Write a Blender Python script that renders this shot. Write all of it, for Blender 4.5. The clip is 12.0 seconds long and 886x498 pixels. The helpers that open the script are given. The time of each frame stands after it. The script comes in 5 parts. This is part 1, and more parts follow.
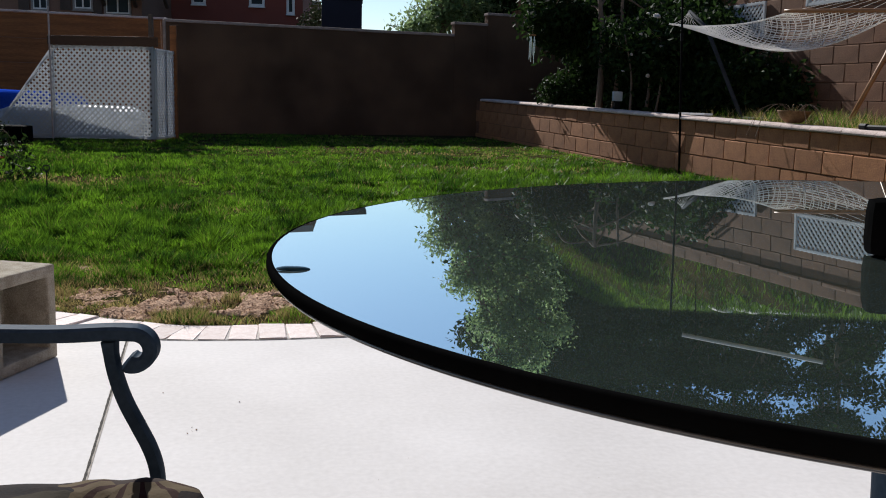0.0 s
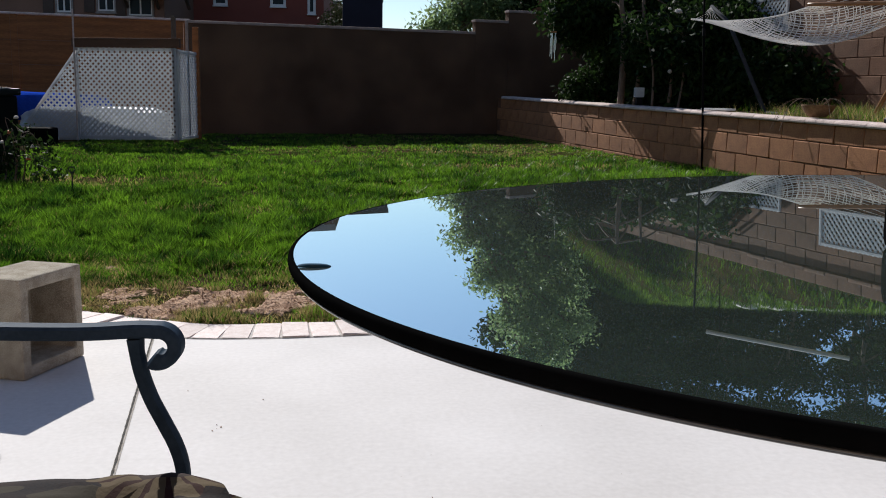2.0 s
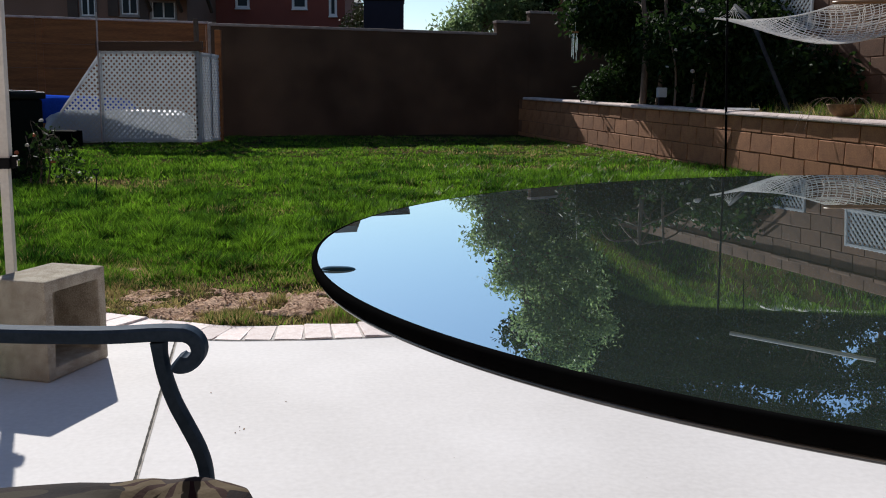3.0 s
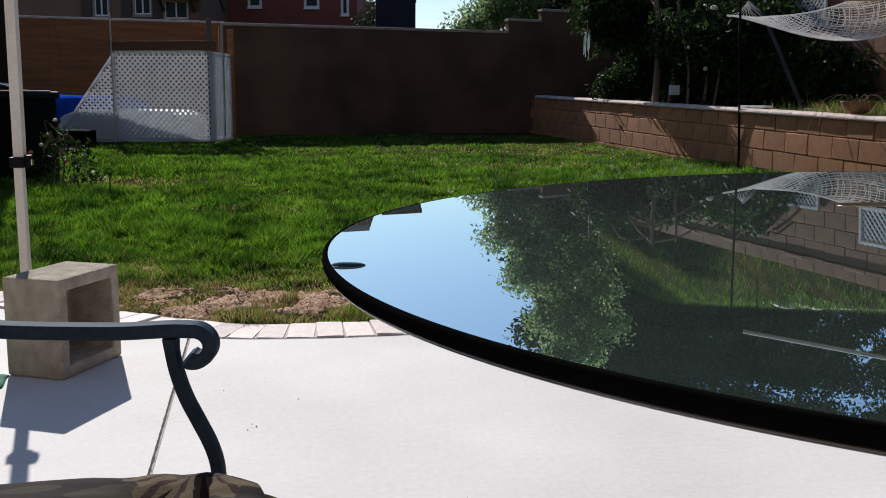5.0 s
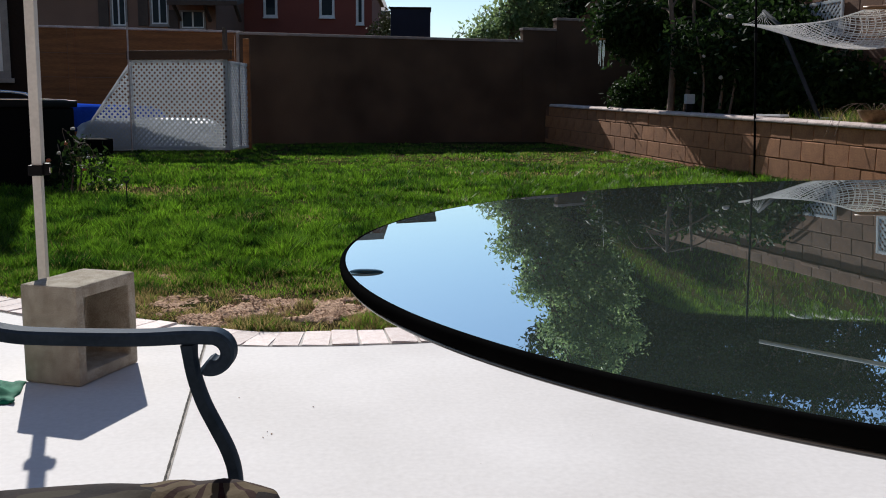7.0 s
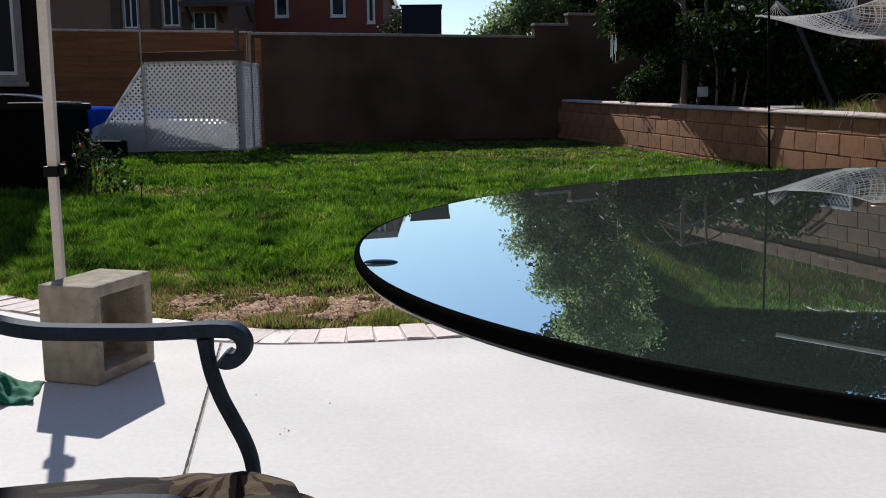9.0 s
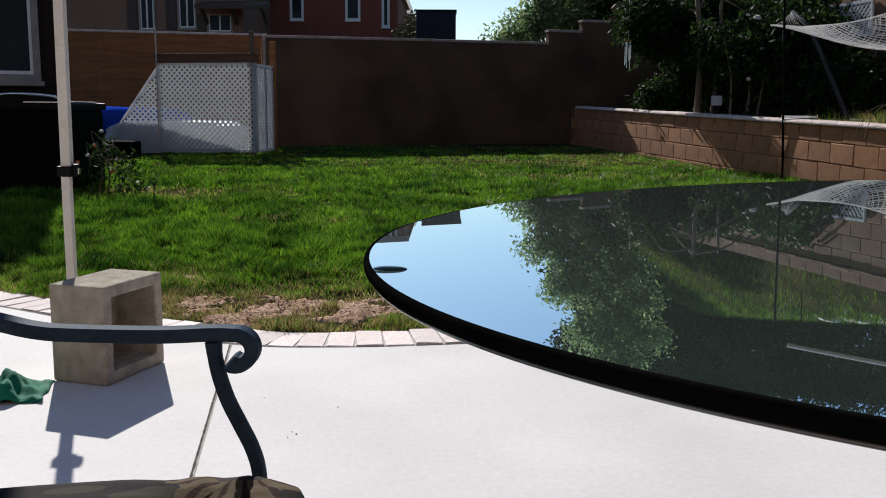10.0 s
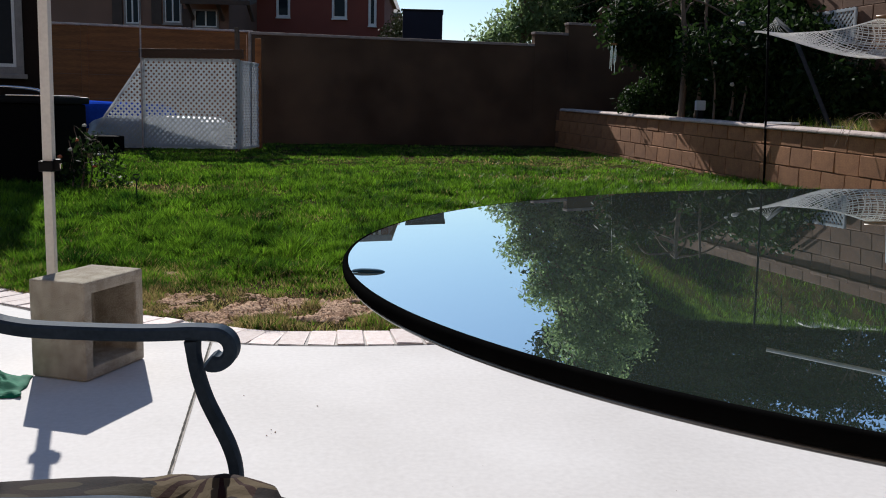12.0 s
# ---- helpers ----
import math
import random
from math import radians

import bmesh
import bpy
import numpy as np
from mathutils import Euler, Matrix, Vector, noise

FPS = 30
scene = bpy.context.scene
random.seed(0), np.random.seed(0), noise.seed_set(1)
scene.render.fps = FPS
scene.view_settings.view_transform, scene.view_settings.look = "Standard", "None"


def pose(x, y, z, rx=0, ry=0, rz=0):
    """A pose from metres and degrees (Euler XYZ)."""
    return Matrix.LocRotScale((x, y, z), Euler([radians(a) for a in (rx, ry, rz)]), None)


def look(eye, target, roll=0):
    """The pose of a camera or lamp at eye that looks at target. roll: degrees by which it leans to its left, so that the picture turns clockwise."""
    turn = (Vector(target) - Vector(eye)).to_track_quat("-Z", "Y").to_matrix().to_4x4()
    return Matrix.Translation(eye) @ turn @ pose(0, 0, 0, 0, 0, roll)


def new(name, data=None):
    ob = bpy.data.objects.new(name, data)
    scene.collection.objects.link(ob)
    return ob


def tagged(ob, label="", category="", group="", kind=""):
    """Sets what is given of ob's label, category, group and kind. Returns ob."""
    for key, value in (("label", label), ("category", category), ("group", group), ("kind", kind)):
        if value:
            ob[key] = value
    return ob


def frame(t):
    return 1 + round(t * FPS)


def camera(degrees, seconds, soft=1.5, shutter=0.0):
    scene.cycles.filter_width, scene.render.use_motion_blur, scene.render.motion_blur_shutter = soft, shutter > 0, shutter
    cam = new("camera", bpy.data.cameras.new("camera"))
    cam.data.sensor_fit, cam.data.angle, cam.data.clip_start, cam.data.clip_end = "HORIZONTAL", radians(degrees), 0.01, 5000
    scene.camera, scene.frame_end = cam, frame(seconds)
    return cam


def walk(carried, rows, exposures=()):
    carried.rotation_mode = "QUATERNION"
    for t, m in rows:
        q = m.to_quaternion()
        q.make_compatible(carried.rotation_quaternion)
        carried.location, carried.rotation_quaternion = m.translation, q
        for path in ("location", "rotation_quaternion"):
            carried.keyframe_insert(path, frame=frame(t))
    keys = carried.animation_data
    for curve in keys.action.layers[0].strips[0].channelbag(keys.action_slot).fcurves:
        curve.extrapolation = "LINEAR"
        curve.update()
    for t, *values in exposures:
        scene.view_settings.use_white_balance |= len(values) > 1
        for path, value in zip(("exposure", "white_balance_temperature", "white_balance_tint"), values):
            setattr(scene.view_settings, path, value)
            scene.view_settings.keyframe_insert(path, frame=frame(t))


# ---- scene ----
cam = camera(50.3, 12.0, soft=1.0)
PATH = [
    (0, (0.002, -0.001, 0.829), (0.186, 1.966, 0.518), 1.5),
    (0.5, (0.006, -0.021, 0.834), (0.187, 1.947, 0.522), 1.2),
    (0.8, (0.005, -0.02, 0.833), (0.181, 1.948, 0.523), 1.26),
    (1, (0.005, -0.02, 0.832), (0.173, 1.949, 0.521), 1.3),
    (1.2, (0.004, -0.014, 0.83), (0.166, 1.955, 0.518), 1.22),
    (1.5, (0.003, -0.005, 0.828), (0.155, 1.964, 0.512), 1.1),
    (2, (0.004, -0.009, 0.829), (0.141, 1.961, 0.513), 0.9),
    (2.5, (0.005, -0.017, 0.833), (0.126, 1.954, 0.515), 1.1),
    (3, (0.001, 0.003, 0.828), (0.093, 1.976, 0.514), 0.6),
    (3.2, (0.001, 0.003, 0.828), (0.083, 1.976, 0.511), 0.58),
    (4.8, (0.003, 0.001, 0.826), (0.069, 1.975, 0.508), 0.42),
    (5, (0.003, 0.001, 0.826), (0.069, 1.975, 0.509), 0.4),
    (5.5, (0.002, 0.005, 0.822), (0.067, 1.98, 0.508), 0.4),
    (5.7, (0.002, 0.003, 0.824), (0.066, 1.977, 0.508), 0.48),
    (6, (0.002, 0.0, 0.826), (0.057, 1.975, 0.517), 0.6),
    (6.5, (0.0, 0.006, 0.822), (0.046, 1.982, 0.517), 0.5),
    (7, (0.0, -0.001, 0.825), (0.036, 1.976, 0.526), 0.4),
    (8.8, (0.0, -0.001, 0.819), (0.01, 1.975, 0.516), -0.41),
    (9, (0.0, -0.001, 0.818), (0.006, 1.975, 0.514), -0.5),
    (9.2, (0.0, -0.001, 0.819), (0.003, 1.975, 0.513), -0.3),
    (9.4, (0.0, -0.0, 0.82), (-0.0, 1.976, 0.516), -0.1),
    (9.5, (0.0, 0.0, 0.82), (0.0, 1.977, 0.519), -0.0),
    (9.6, (0.0, 0.0, 0.82), (-0.006, 1.978, 0.523), 0.06),
    (9.8, (0.001, 0.001, 0.82), (-0.006, 1.979, 0.524), 0.18),
    (9.9, (0.001, 0.002, 0.82), (-0.01, 1.98, 0.526), 0.24),
    (10, (0.001, 0.002, 0.82), (-0.016, 1.98, 0.526), 0.3),
    (10.1, (0.001, 0.002, 0.82), (-0.013, 1.98, 0.526), 0.34),
    (10.2, (0.001, 0.002, 0.82), (-0.01, 1.98, 0.529), 0.38),
    (10.3, (0.001, 0.001, 0.82), (-0.009, 1.98, 0.53), 0.42),
    (10.4, (0.001, 0.001, 0.82), (-0.012, 1.98, 0.528), 0.46),
    (10.5, (0.001, 0.001, 0.82), (-0.014, 1.98, 0.529), 0.5),
    (10.6, (0.001, 0.0, 0.82), (-0.018, 1.979, 0.528), 0.6),
    (10.7, (0.002, -0.001, 0.821), (-0.018, 1.978, 0.528), 0.7),
    (10.8, (0.002, -0.001, 0.821), (-0.005, 1.977, 0.529), 0.8),
    (10.9, (0.003, -0.002, 0.822), (0.012, 1.977, 0.53), 0.9),
    (11, (0.003, -0.003, 0.822), (0.017, 1.976, 0.531), 1.0),
    (11.1, (0.003, -0.004, 0.822), (-0.008, 1.975, 0.531), 0.98),
    (11.2, (0.003, -0.004, 0.822), (-0.031, 1.974, 0.53), 0.96),
    (11.3, (0.004, -0.005, 0.822), (-0.048, 1.973, 0.527), 0.94),
    (11.4, (0.004, -0.005, 0.822), (-0.051, 1.972, 0.525), 0.92),
    (11.5, (0.004, -0.006, 0.822), (-0.042, 1.972, 0.526), 0.9),
    (11.6, (0.004, -0.007, 0.823), (-0.029, 1.971, 0.526), 0.98),
    (11.7, (0.005, -0.007, 0.823), (-0.012, 1.971, 0.526), 1.06),
    (11.8, (0.005, -0.008, 0.824), (0.002, 1.97, 0.528), 1.14),
    (11.9, (0.006, -0.008, 0.824), (0.015, 1.969, 0.529), 1.22),
    (12, (0.006, -0.009, 0.825), (0.024, 1.969, 0.531), 1.3),
]
walk(cam, [(t, look(eye, target, roll)) for t, eye, target, roll in PATH], exposures=[(0, 0.40, 6250, 10), (12, 0.40, 6250, 10)])

# ---- sky and sun ----
SUN_EL, SUN_AZ = radians(32), radians(20)      # azimuth is counted to the left of +y
world = bpy.data.worlds.new("sky")
scene.world = world
world.use_nodes = True
wn = world.node_tree
sky = wn.nodes.new("ShaderNodeTexSky")
sky.sky_type, sky.sun_disc = "NISHITA", False
sky.sun_elevation, sky.sun_rotation = SUN_EL, -SUN_AZ
sky.air_density, sky.dust_density, sky.ozone_density = 1.0, 0.15, 2.5
wn.nodes["Background"].inputs["Strength"].default_value = 0.08
wn.links.new(sky.outputs[0], wn.nodes["Background"].inputs["Color"])
sun_dir = Vector((-math.sin(SUN_AZ) * math.cos(SUN_EL), math.cos(SUN_AZ) * math.cos(SUN_EL), math.sin(SUN_EL)))
sun = new("sun", bpy.data.lights.new("sun", "SUN"))
sun.data.energy, sun.data.angle, sun.data.color = 5.0, radians(0.53), (1.0, 0.95, 0.87)
sun.matrix_world = look(sun_dir * 60, (0, 0, 0))


# ---- materials ----
def mat(name, col, col2=None, rough=0.7, scale=8.0, fine=60.0, bump=0.15, metal=0.0, ior=1.45, per_piece=0.0, island=0.0,
        fine_amount=0.35, dist=0.01, stretch=(1, 1, 1), spec=None, trans=0.0):
    m = bpy.data.materials.new(name)
    m.use_nodes = True
    nt = m.node_tree
    p = nt.nodes["Principled BSDF"]
    p.inputs["Roughness"].default_value, p.inputs["Metallic"].default_value, p.inputs["IOR"].default_value = rough, metal, ior
    if spec is not None:
        p.inputs["Specular IOR Level"].default_value = spec
    p.inputs["Transmission Weight"].default_value = trans
    col2 = col2 or tuple(c * 0.72 for c in col)
    tc = nt.nodes.new("ShaderNodeTexCoord")
    mp = nt.nodes.new("ShaderNodeMapping")
    mp.inputs["Scale"].default_value = stretch
    nt.links.new(tc.outputs["Object"], mp.inputs["Vector"])
    n1, n2 = nt.nodes.new("ShaderNodeTexNoise"), nt.nodes.new("ShaderNodeTexNoise")
    for n, s, d in ((n1, scale, 5), (n2, fine, 4)):
        n.inputs["Scale"].default_value, n.inputs["Detail"].default_value = s, d
        nt.links.new(mp.outputs[0], n.inputs["Vector"])
    mx = nt.nodes.new("ShaderNodeMath")
    mx.operation, mx.use_clamp = "MULTIPLY_ADD", True
    nt.links.new(n2.outputs["Fac"], mx.inputs[0])
    mx.inputs[1].default_value = fine_amount * 2
    sub = nt.nodes.new("ShaderNodeMath")
    sub.operation = "SUBTRACT"
    nt.links.new(n1.outputs["Fac"], sub.inputs[0])
    sub.inputs[1].default_value = fine_amount
    nt.links.new(sub.outputs[0], mx.inputs[2])
    ramp = nt.nodes.new("ShaderNodeValToRGB")
    ramp.color_ramp.elements[0].position, ramp.color_ramp.elements[1].position = 0.3, 0.7
    ramp.color_ramp.elements[0].color, ramp.color_ramp.elements[1].color = (*col2, 1), (*col, 1)
    nt.links.new(mx.outputs[0], ramp.inputs[0])
    out = ramp.outputs[0]
    for amount, kind in ((per_piece, "object"), (island, "island")):
        if amount:
            src = nt.nodes.new("ShaderNodeObjectInfo" if kind == "object" else "ShaderNodeNewGeometry")
            hsv = nt.nodes.new("ShaderNodeHueSaturation")
            mr = nt.nodes.new("ShaderNodeMapRange")
            mr.inputs["To Min"].default_value, mr.inputs["To Max"].default_value = 1 - amount, 1 + amount
            nt.links.new(src.outputs["Random" if kind == "object" else "Random Per Island"], mr.inputs["Value"])
            nt.links.new(mr.outputs[0], hsv.inputs["Value"])
            nt.links.new(out, hsv.inputs["Color"])
            out = hsv.outputs[0]
    nt.links.new(out, p.inputs["Base Color"])
    if bump:
        b = nt.nodes.new("ShaderNodeBump")
        b.inputs["Strength"].default_value, b.inputs["Distance"].default_value = bump, dist
        nt.links.new(mx.outputs[0], b.inputs["Height"])
        nt.links.new(b.outputs[0], p.inputs["Normal"])
    return m


M_CONC = mat("patio_concrete", (0.63, 0.60, 0.585), (0.50, 0.472, 0.455), 0.85, 1.3, 60, 0.06, fine_amount=0.22)
M_JOINT_STRIP = mat("joint_strip", (0.40, 0.36, 0.32), (0.27, 0.235, 0.20), 0.95, 20, 150, 0.3)
M_JOINT = mat("joint_dirt", (0.035, 0.028, 0.022), None, 0.95, 30, 200, 0.4)
M_BRICK = mat("pale_brick", (0.70, 0.62, 0.59), (0.58, 0.47, 0.43), 0.85, 25, 160, 0.3, per_piece=0.16)
M_MORTAR = mat("mortar", (0.50, 0.46, 0.43), None, 0.95, 30, 180, 0.4)
M_CMU = mat("grey_block", (0.50, 0.45, 0.37), (0.30, 0.258, 0.198), 0.95, 22, 380, 0.9, fine_amount=0.7, dist=0.004, spec=0.05)
M_CLAY = mat("tan_block", (0.41, 0.18, 0.074), (0.23, 0.096, 0.041), 0.9, 6, 70, 0.25, per_piece=0.14)
# tan_block dimmed: the high wall's weaker light in the colour; also dark joints
M_CLAY_DIM = mat("tan_block_dimmed", (0.185, 0.087, 0.045), (0.11, 0.050, 0.026), 0.9, 6, 70, 0.5, per_piece=0.12)
M_CAP = mat("wall_cap", (0.64, 0.52, 0.47), (0.42, 0.325, 0.285), 0.9, 8, 70, 0.5, per_piece=0.1)
M_COPE = mat("wall_coping", (0.34, 0.265, 0.225), (0.22, 0.165, 0.14), 0.9, 8, 70, 0.5)
M_STUCCO = mat("brown_wall", (0.122, 0.073, 0.045), (0.054, 0.032, 0.021), 0.95, 1.1, 90, 0.7, fine_amount=0.45, spec=0.1)
M_FENCE = mat("fence_wood", (0.31, 0.118, 0.037), (0.17, 0.062, 0.020), 0.9, 4, 40, 0.4, per_piece=0.12, stretch=(0.3, 1, 3))
M_BOARD = mat("brown_board", (0.15, 0.075, 0.04), None, 0.8, 5, 60, 0.3, stretch=(0.3, 1, 3))
M_WHITE = mat("white_vinyl", (0.72, 0.73, 0.74), (0.62, 0.63, 0.64), 0.45, 6, 60, 0.05)
M_POLE = mat("cream_painted_steel", (0.66, 0.63, 0.57), (0.56, 0.53, 0.48), 0.45, 10, 90, 0.08)
M_BLACKP = mat("black_plastic", (0.005, 0.005, 0.006), None, 0.55, 20, 100, 0.05, spec=0.12)
M_BLACKM = mat("black_enamel", (0.002, 0.002, 0.0025), None, 0.6, 8, 80, 0.05, spec=0.05)
M_NAVY = mat("navy_enamel", (0.010, 0.013, 0.026), None, 0.6, 4, 60, 0.05, spec=0.15)
M_BLACKMATT = mat("matt_black_paint", (0.005, 0.005, 0.006), None, 0.9, 12, 80, 0.05, spec=0.02)
M_CHROME = mat("bright_steel", (0.75, 0.75, 0.76), (0.6, 0.6, 0.6), 0.22, 20, 100, 0.03, metal=1.0)
M_GLASS = mat("dark_glass", (0.055, 0.075, 0.062), (0.035, 0.052, 0.043), 0.0, 2, 30, 0.0, ior=1.6)
M_RIM = mat("black_rubber_rim", (0.004, 0.004, 0.004), None, 1.0, 20, 100, 0.03, spec=0.0)
M_UNDER = mat("dark_polished_band", (0.05, 0.05, 0.05), None, 0.16, 20, 100, 0.0, metal=0.0, spec=1.0)
M_IRON = mat("blue_grey_iron", (0.036, 0.056, 0.086), (0.025, 0.040, 0.062), 0.5, 25, 180, 0.10, spec=0.008)
M_WATER = mat("water", (0.012, 0.035, 0.045), (0.012, 0.035, 0.045), 0.0, 2, 20, 0, ior=1.33)
M_SOIL = mat("soil", (0.50, 0.345, 0.245), (0.23, 0.140, 0.092), 0.95, 11, 120, 0.6, dist=0.03, fine_amount=0.5, spec=0.02)
M_TURF = mat("turf_base", (0.020, 0.025, 0.008), (0.066, 0.046, 0.025), 1.0, 3.0, 55, 0.7, dist=0.03, spec=0.0)
M_BLADE = mat("grass_blade", (0.132, 0.262, 0.016), (0.013, 0.046, 0.005), 0.46, 2.0, 11, 0, island=0.85, spec=0.25)
# lawn blade colour darkened: the hillside's shade is put into this grass
M_HILLGRASS_SHADED = mat("hill_grass_shaded", (0.118, 0.190, 0.020), (0.028, 0.062, 0.008), 0.55, 1.4, 9, 0, island=0.7, spec=0.15)
M_DRY = mat("dry_grass", (0.42, 0.33, 0.14), (0.17, 0.13, 0.052), 0.7, 1.5, 6, 0, island=0.4, spec=0.1)
M_BARK = mat("bark", (0.19, 0.135, 0.095), (0.09, 0.06, 0.045), 0.95, 10, 60, 0.8, stretch=(1, 1, 0.25), dist=0.02)
M_LEAF = mat("leaf_dark", (0.026, 0.05, 0.012), (0.011, 0.024, 0.006), 0.65, 1.2, 6, 0, island=0.5, spec=0.12)
M_LEAF2 = mat("leaf_light", (0.24, 0.31, 0.13), (0.10, 0.165, 0.07), 0.5, 1.2, 6, 0, island=0.35)
M_OLIVE = mat("leaf_olive", (0.13, 0.125, 0.045), (0.06, 0.062, 0.022), 0.6, 1.2, 6, 0, island=0.4, spec=0.1)
M_PETAL = mat("white_petal", (0.80, 0.77, 0.72), (0.72, 0.66, 0.6), 0.6, 20, 80, 0)
M_ORANGE = mat("orange_petal", (0.60, 0.16, 0.06), None, 0.6, 20, 80, 0)
M_RED = mat("red_stucco", (0.19, 0.052, 0.036), (0.15, 0.042, 0.03), 0.9, 1.0, 40, 0.3)
M_TAN = mat("tan_stucco", (0.19, 0.108, 0.076), (0.15, 0.086, 0.060), 0.9, 1.0, 40, 0.3)
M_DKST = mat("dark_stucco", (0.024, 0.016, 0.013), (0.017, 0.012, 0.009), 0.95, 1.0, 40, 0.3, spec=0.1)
M_ROOF = mat("roof_tile", (0.44, 0.39, 0.35), (0.32, 0.28, 0.25), 0.85, 3, 30, 0.4)
M_DARKROOF = mat("dark_eave", (0.07, 0.05, 0.04), None, 0.85, 3, 30, 0.3)
M_PANE = mat("window_glass", (0.02, 0.025, 0.03), (0.015, 0.02, 0.025), 0.05, 2, 20, 0, ior=1.5, spec=0.05)
M_TRIMW = mat("white_trim", (0.66, 0.65, 0.63), (0.58, 0.57, 0.55), 0.6, 8, 80, 0.1)
M_TRIMG = mat("taupe_trim", (0.25, 0.225, 0.205), None, 0.75, 8, 80, 0.1)
M_ROPE = mat("cotton_rope", (0.90, 0.88, 0.86), (0.80, 0.78, 0.75), 0.9, 40, 200, 0.2)
M_WOOD = mat("varnished_wood", (0.34, 0.17, 0.07), (0.24, 0.11, 0.04), 0.45, 6, 60, 0.2, stretch=(0.3, 2, 2))
M_STEELG = mat("grey_tube", (0.040, 0.044, 0.052), None, 0.8, 12, 80, 0.1, spec=0.1)
M_BLUE = mat("blue_tarp", (0.02, 0.07, 0.45), (0.015, 0.05, 0.33), 0.9, 6, 40, 0.3, spec=0.0)
M_TARP = mat("white_tarp", (0.70, 0.74, 0.80), (0.58, 0.62, 0.70), 0.5, 5, 40, 0.4)
M_GREEN = mat("green_cloth", (0.0, 0.16, 0.085), (0.0, 0.10, 0.055), 0.9, 12, 220, 0.4)
M_CLAYPOT = mat("wicker_brown", (0.26, 0.15, 0.07), (0.15, 0.08, 0.035), 0.85, 20, 90, 0.6)
M_STONE = mat("pale_stone", (0.55, 0.50, 0.44), (0.42, 0.38, 0.33), 0.9, 4, 50, 0.5)


def cushion_mat():
    """Dark cloth printed with long pale leaves and one large flower round the tuft."""
    m = mat("floral_cloth", (0.020, 0.011, 0.010), (0.007, 0.006, 0.008), 0.9, 14, 300, 0.25, dist=0.003, spec=0.1)
    nt = m.node_tree
    p = nt.nodes["Principled BSDF"]
    base = p.inputs["Base Color"].links[0].from_socket

    def node(kind, **values):
        n = nt.nodes.new(kind)
        for k, v in values.items():
            n.inputs[k].default_value = v
        return n

    def math_node(op, a, b=0.0):
        n = nt.nodes.new("ShaderNodeMath")
        n.operation = op
        for i, v in enumerate((a, b)):
            if isinstance(v, (int, float)):
                n.inputs[i].default_value = v
            else:
                nt.links.new(v, n.inputs[i])
        return n.outputs[0]

    def blend(fac, a, b):
        n = nt.nodes.new("ShaderNodeMix")
        n.data_type = "RGBA"
        nt.links.new(fac, n.inputs["Factor"])
        nt.links.new(a, n.inputs["A"])
        if isinstance(b, tuple):
            n.inputs["B"].default_value = (*b, 1)
        else:
            nt.links.new(b, n.inputs["B"])
        return n.outputs["Result"]

    tc = nt.nodes.new("ShaderNodeTexCoord")
    mp = node("ShaderNodeMapping", Scale=(9, 26, 9), Rotation=(0, 0, 0.35))
    nt.links.new(tc.outputs["Object"], mp.inputs["Vector"])
    vor = node("ShaderNodeTexVoronoi", Scale=1.0)
    nt.links.new(mp.outputs[0], vor.inputs["Vector"])
    leaf = math_node("LESS_THAN", vor.outputs["Distance"], 0.40)
    out = blend(leaf, base, (0.034, 0.028, 0.020))
    xyz = nt.nodes.new("ShaderNodeSeparateXYZ")
    nt.links.new(tc.outputs["Object"], xyz.inputs[0])
    x, y = math_node("SUBTRACT", xyz.outputs[0], 0.243), math_node("SUBTRACT", xyz.outputs[1], 0.186)
    r = math_node("SQRT", math_node("ADD", math_node("MULTIPLY", x, x), math_node("MULTIPLY", y, y)))
    ang = math_node("ARCTAN2", y, x)
    petal = math_node("GREATER_THAN", math_node("ABSOLUTE", math_node("SINE", math_node("MULTIPLY", ang, 7.0))), 0.42)
    flower = math_node("LESS_THAN", math_node("ADD", r, math_node("MULTIPLY", math_node("SINE", math_node("MULTIPLY", ang, 14.0)), 0.006)), 0.072)
    heart = math_node("LESS_THAN", r, 0.03)
    out = blend(flower, out, (0.026, 0.009, 0.007))
    out = blend(math_node("MULTIPLY", flower, petal), out, (0.085, 0.062, 0.036))
    out = blend(heart, out, (0.03, 0.02, 0.018))
    nt.links.new(out, p.inputs["Base Color"])
    return m


M_CUSHION = cushion_mat()


def let_light_through(m, amount):
    """Thin leaves pass some light."""
    nt = m.node_tree
    p = nt.nodes["Principled BSDF"]
    tr, mix = nt.nodes.new("ShaderNodeBsdfTranslucent"), nt.nodes.new("ShaderNodeMixShader")
    nt.links.new(p.inputs["Base Color"].links[0].from_socket, tr.inputs["Color"])
    mix.inputs[0].default_value = amount
    nt.links.new(p.outputs[0], mix.inputs[1])
    nt.links.new(tr.outputs[0], mix.inputs[2])
    nt.links.new(mix.outputs[0], nt.nodes["Material Output"].inputs["Surface"])


def mirror_coat(m, amount, tint):
    """Reflective coating of tinted table glass."""
    nt = m.node_tree
    gl, mix = nt.nodes.new("ShaderNodeBsdfGlossy"), nt.nodes.new("ShaderNodeMixShader")
    gl.inputs["Color"].default_value, gl.inputs["Roughness"].default_value = (*tint, 1), 0.0
    mix.inputs[0].default_value = amount
    nt.links.new(nt.nodes["Principled BSDF"].outputs[0], mix.inputs[1])
    nt.links.new(gl.outputs[0], mix.inputs[2])
    nt.links.new(mix.outputs[0], nt.nodes["Material Output"].inputs["Surface"])


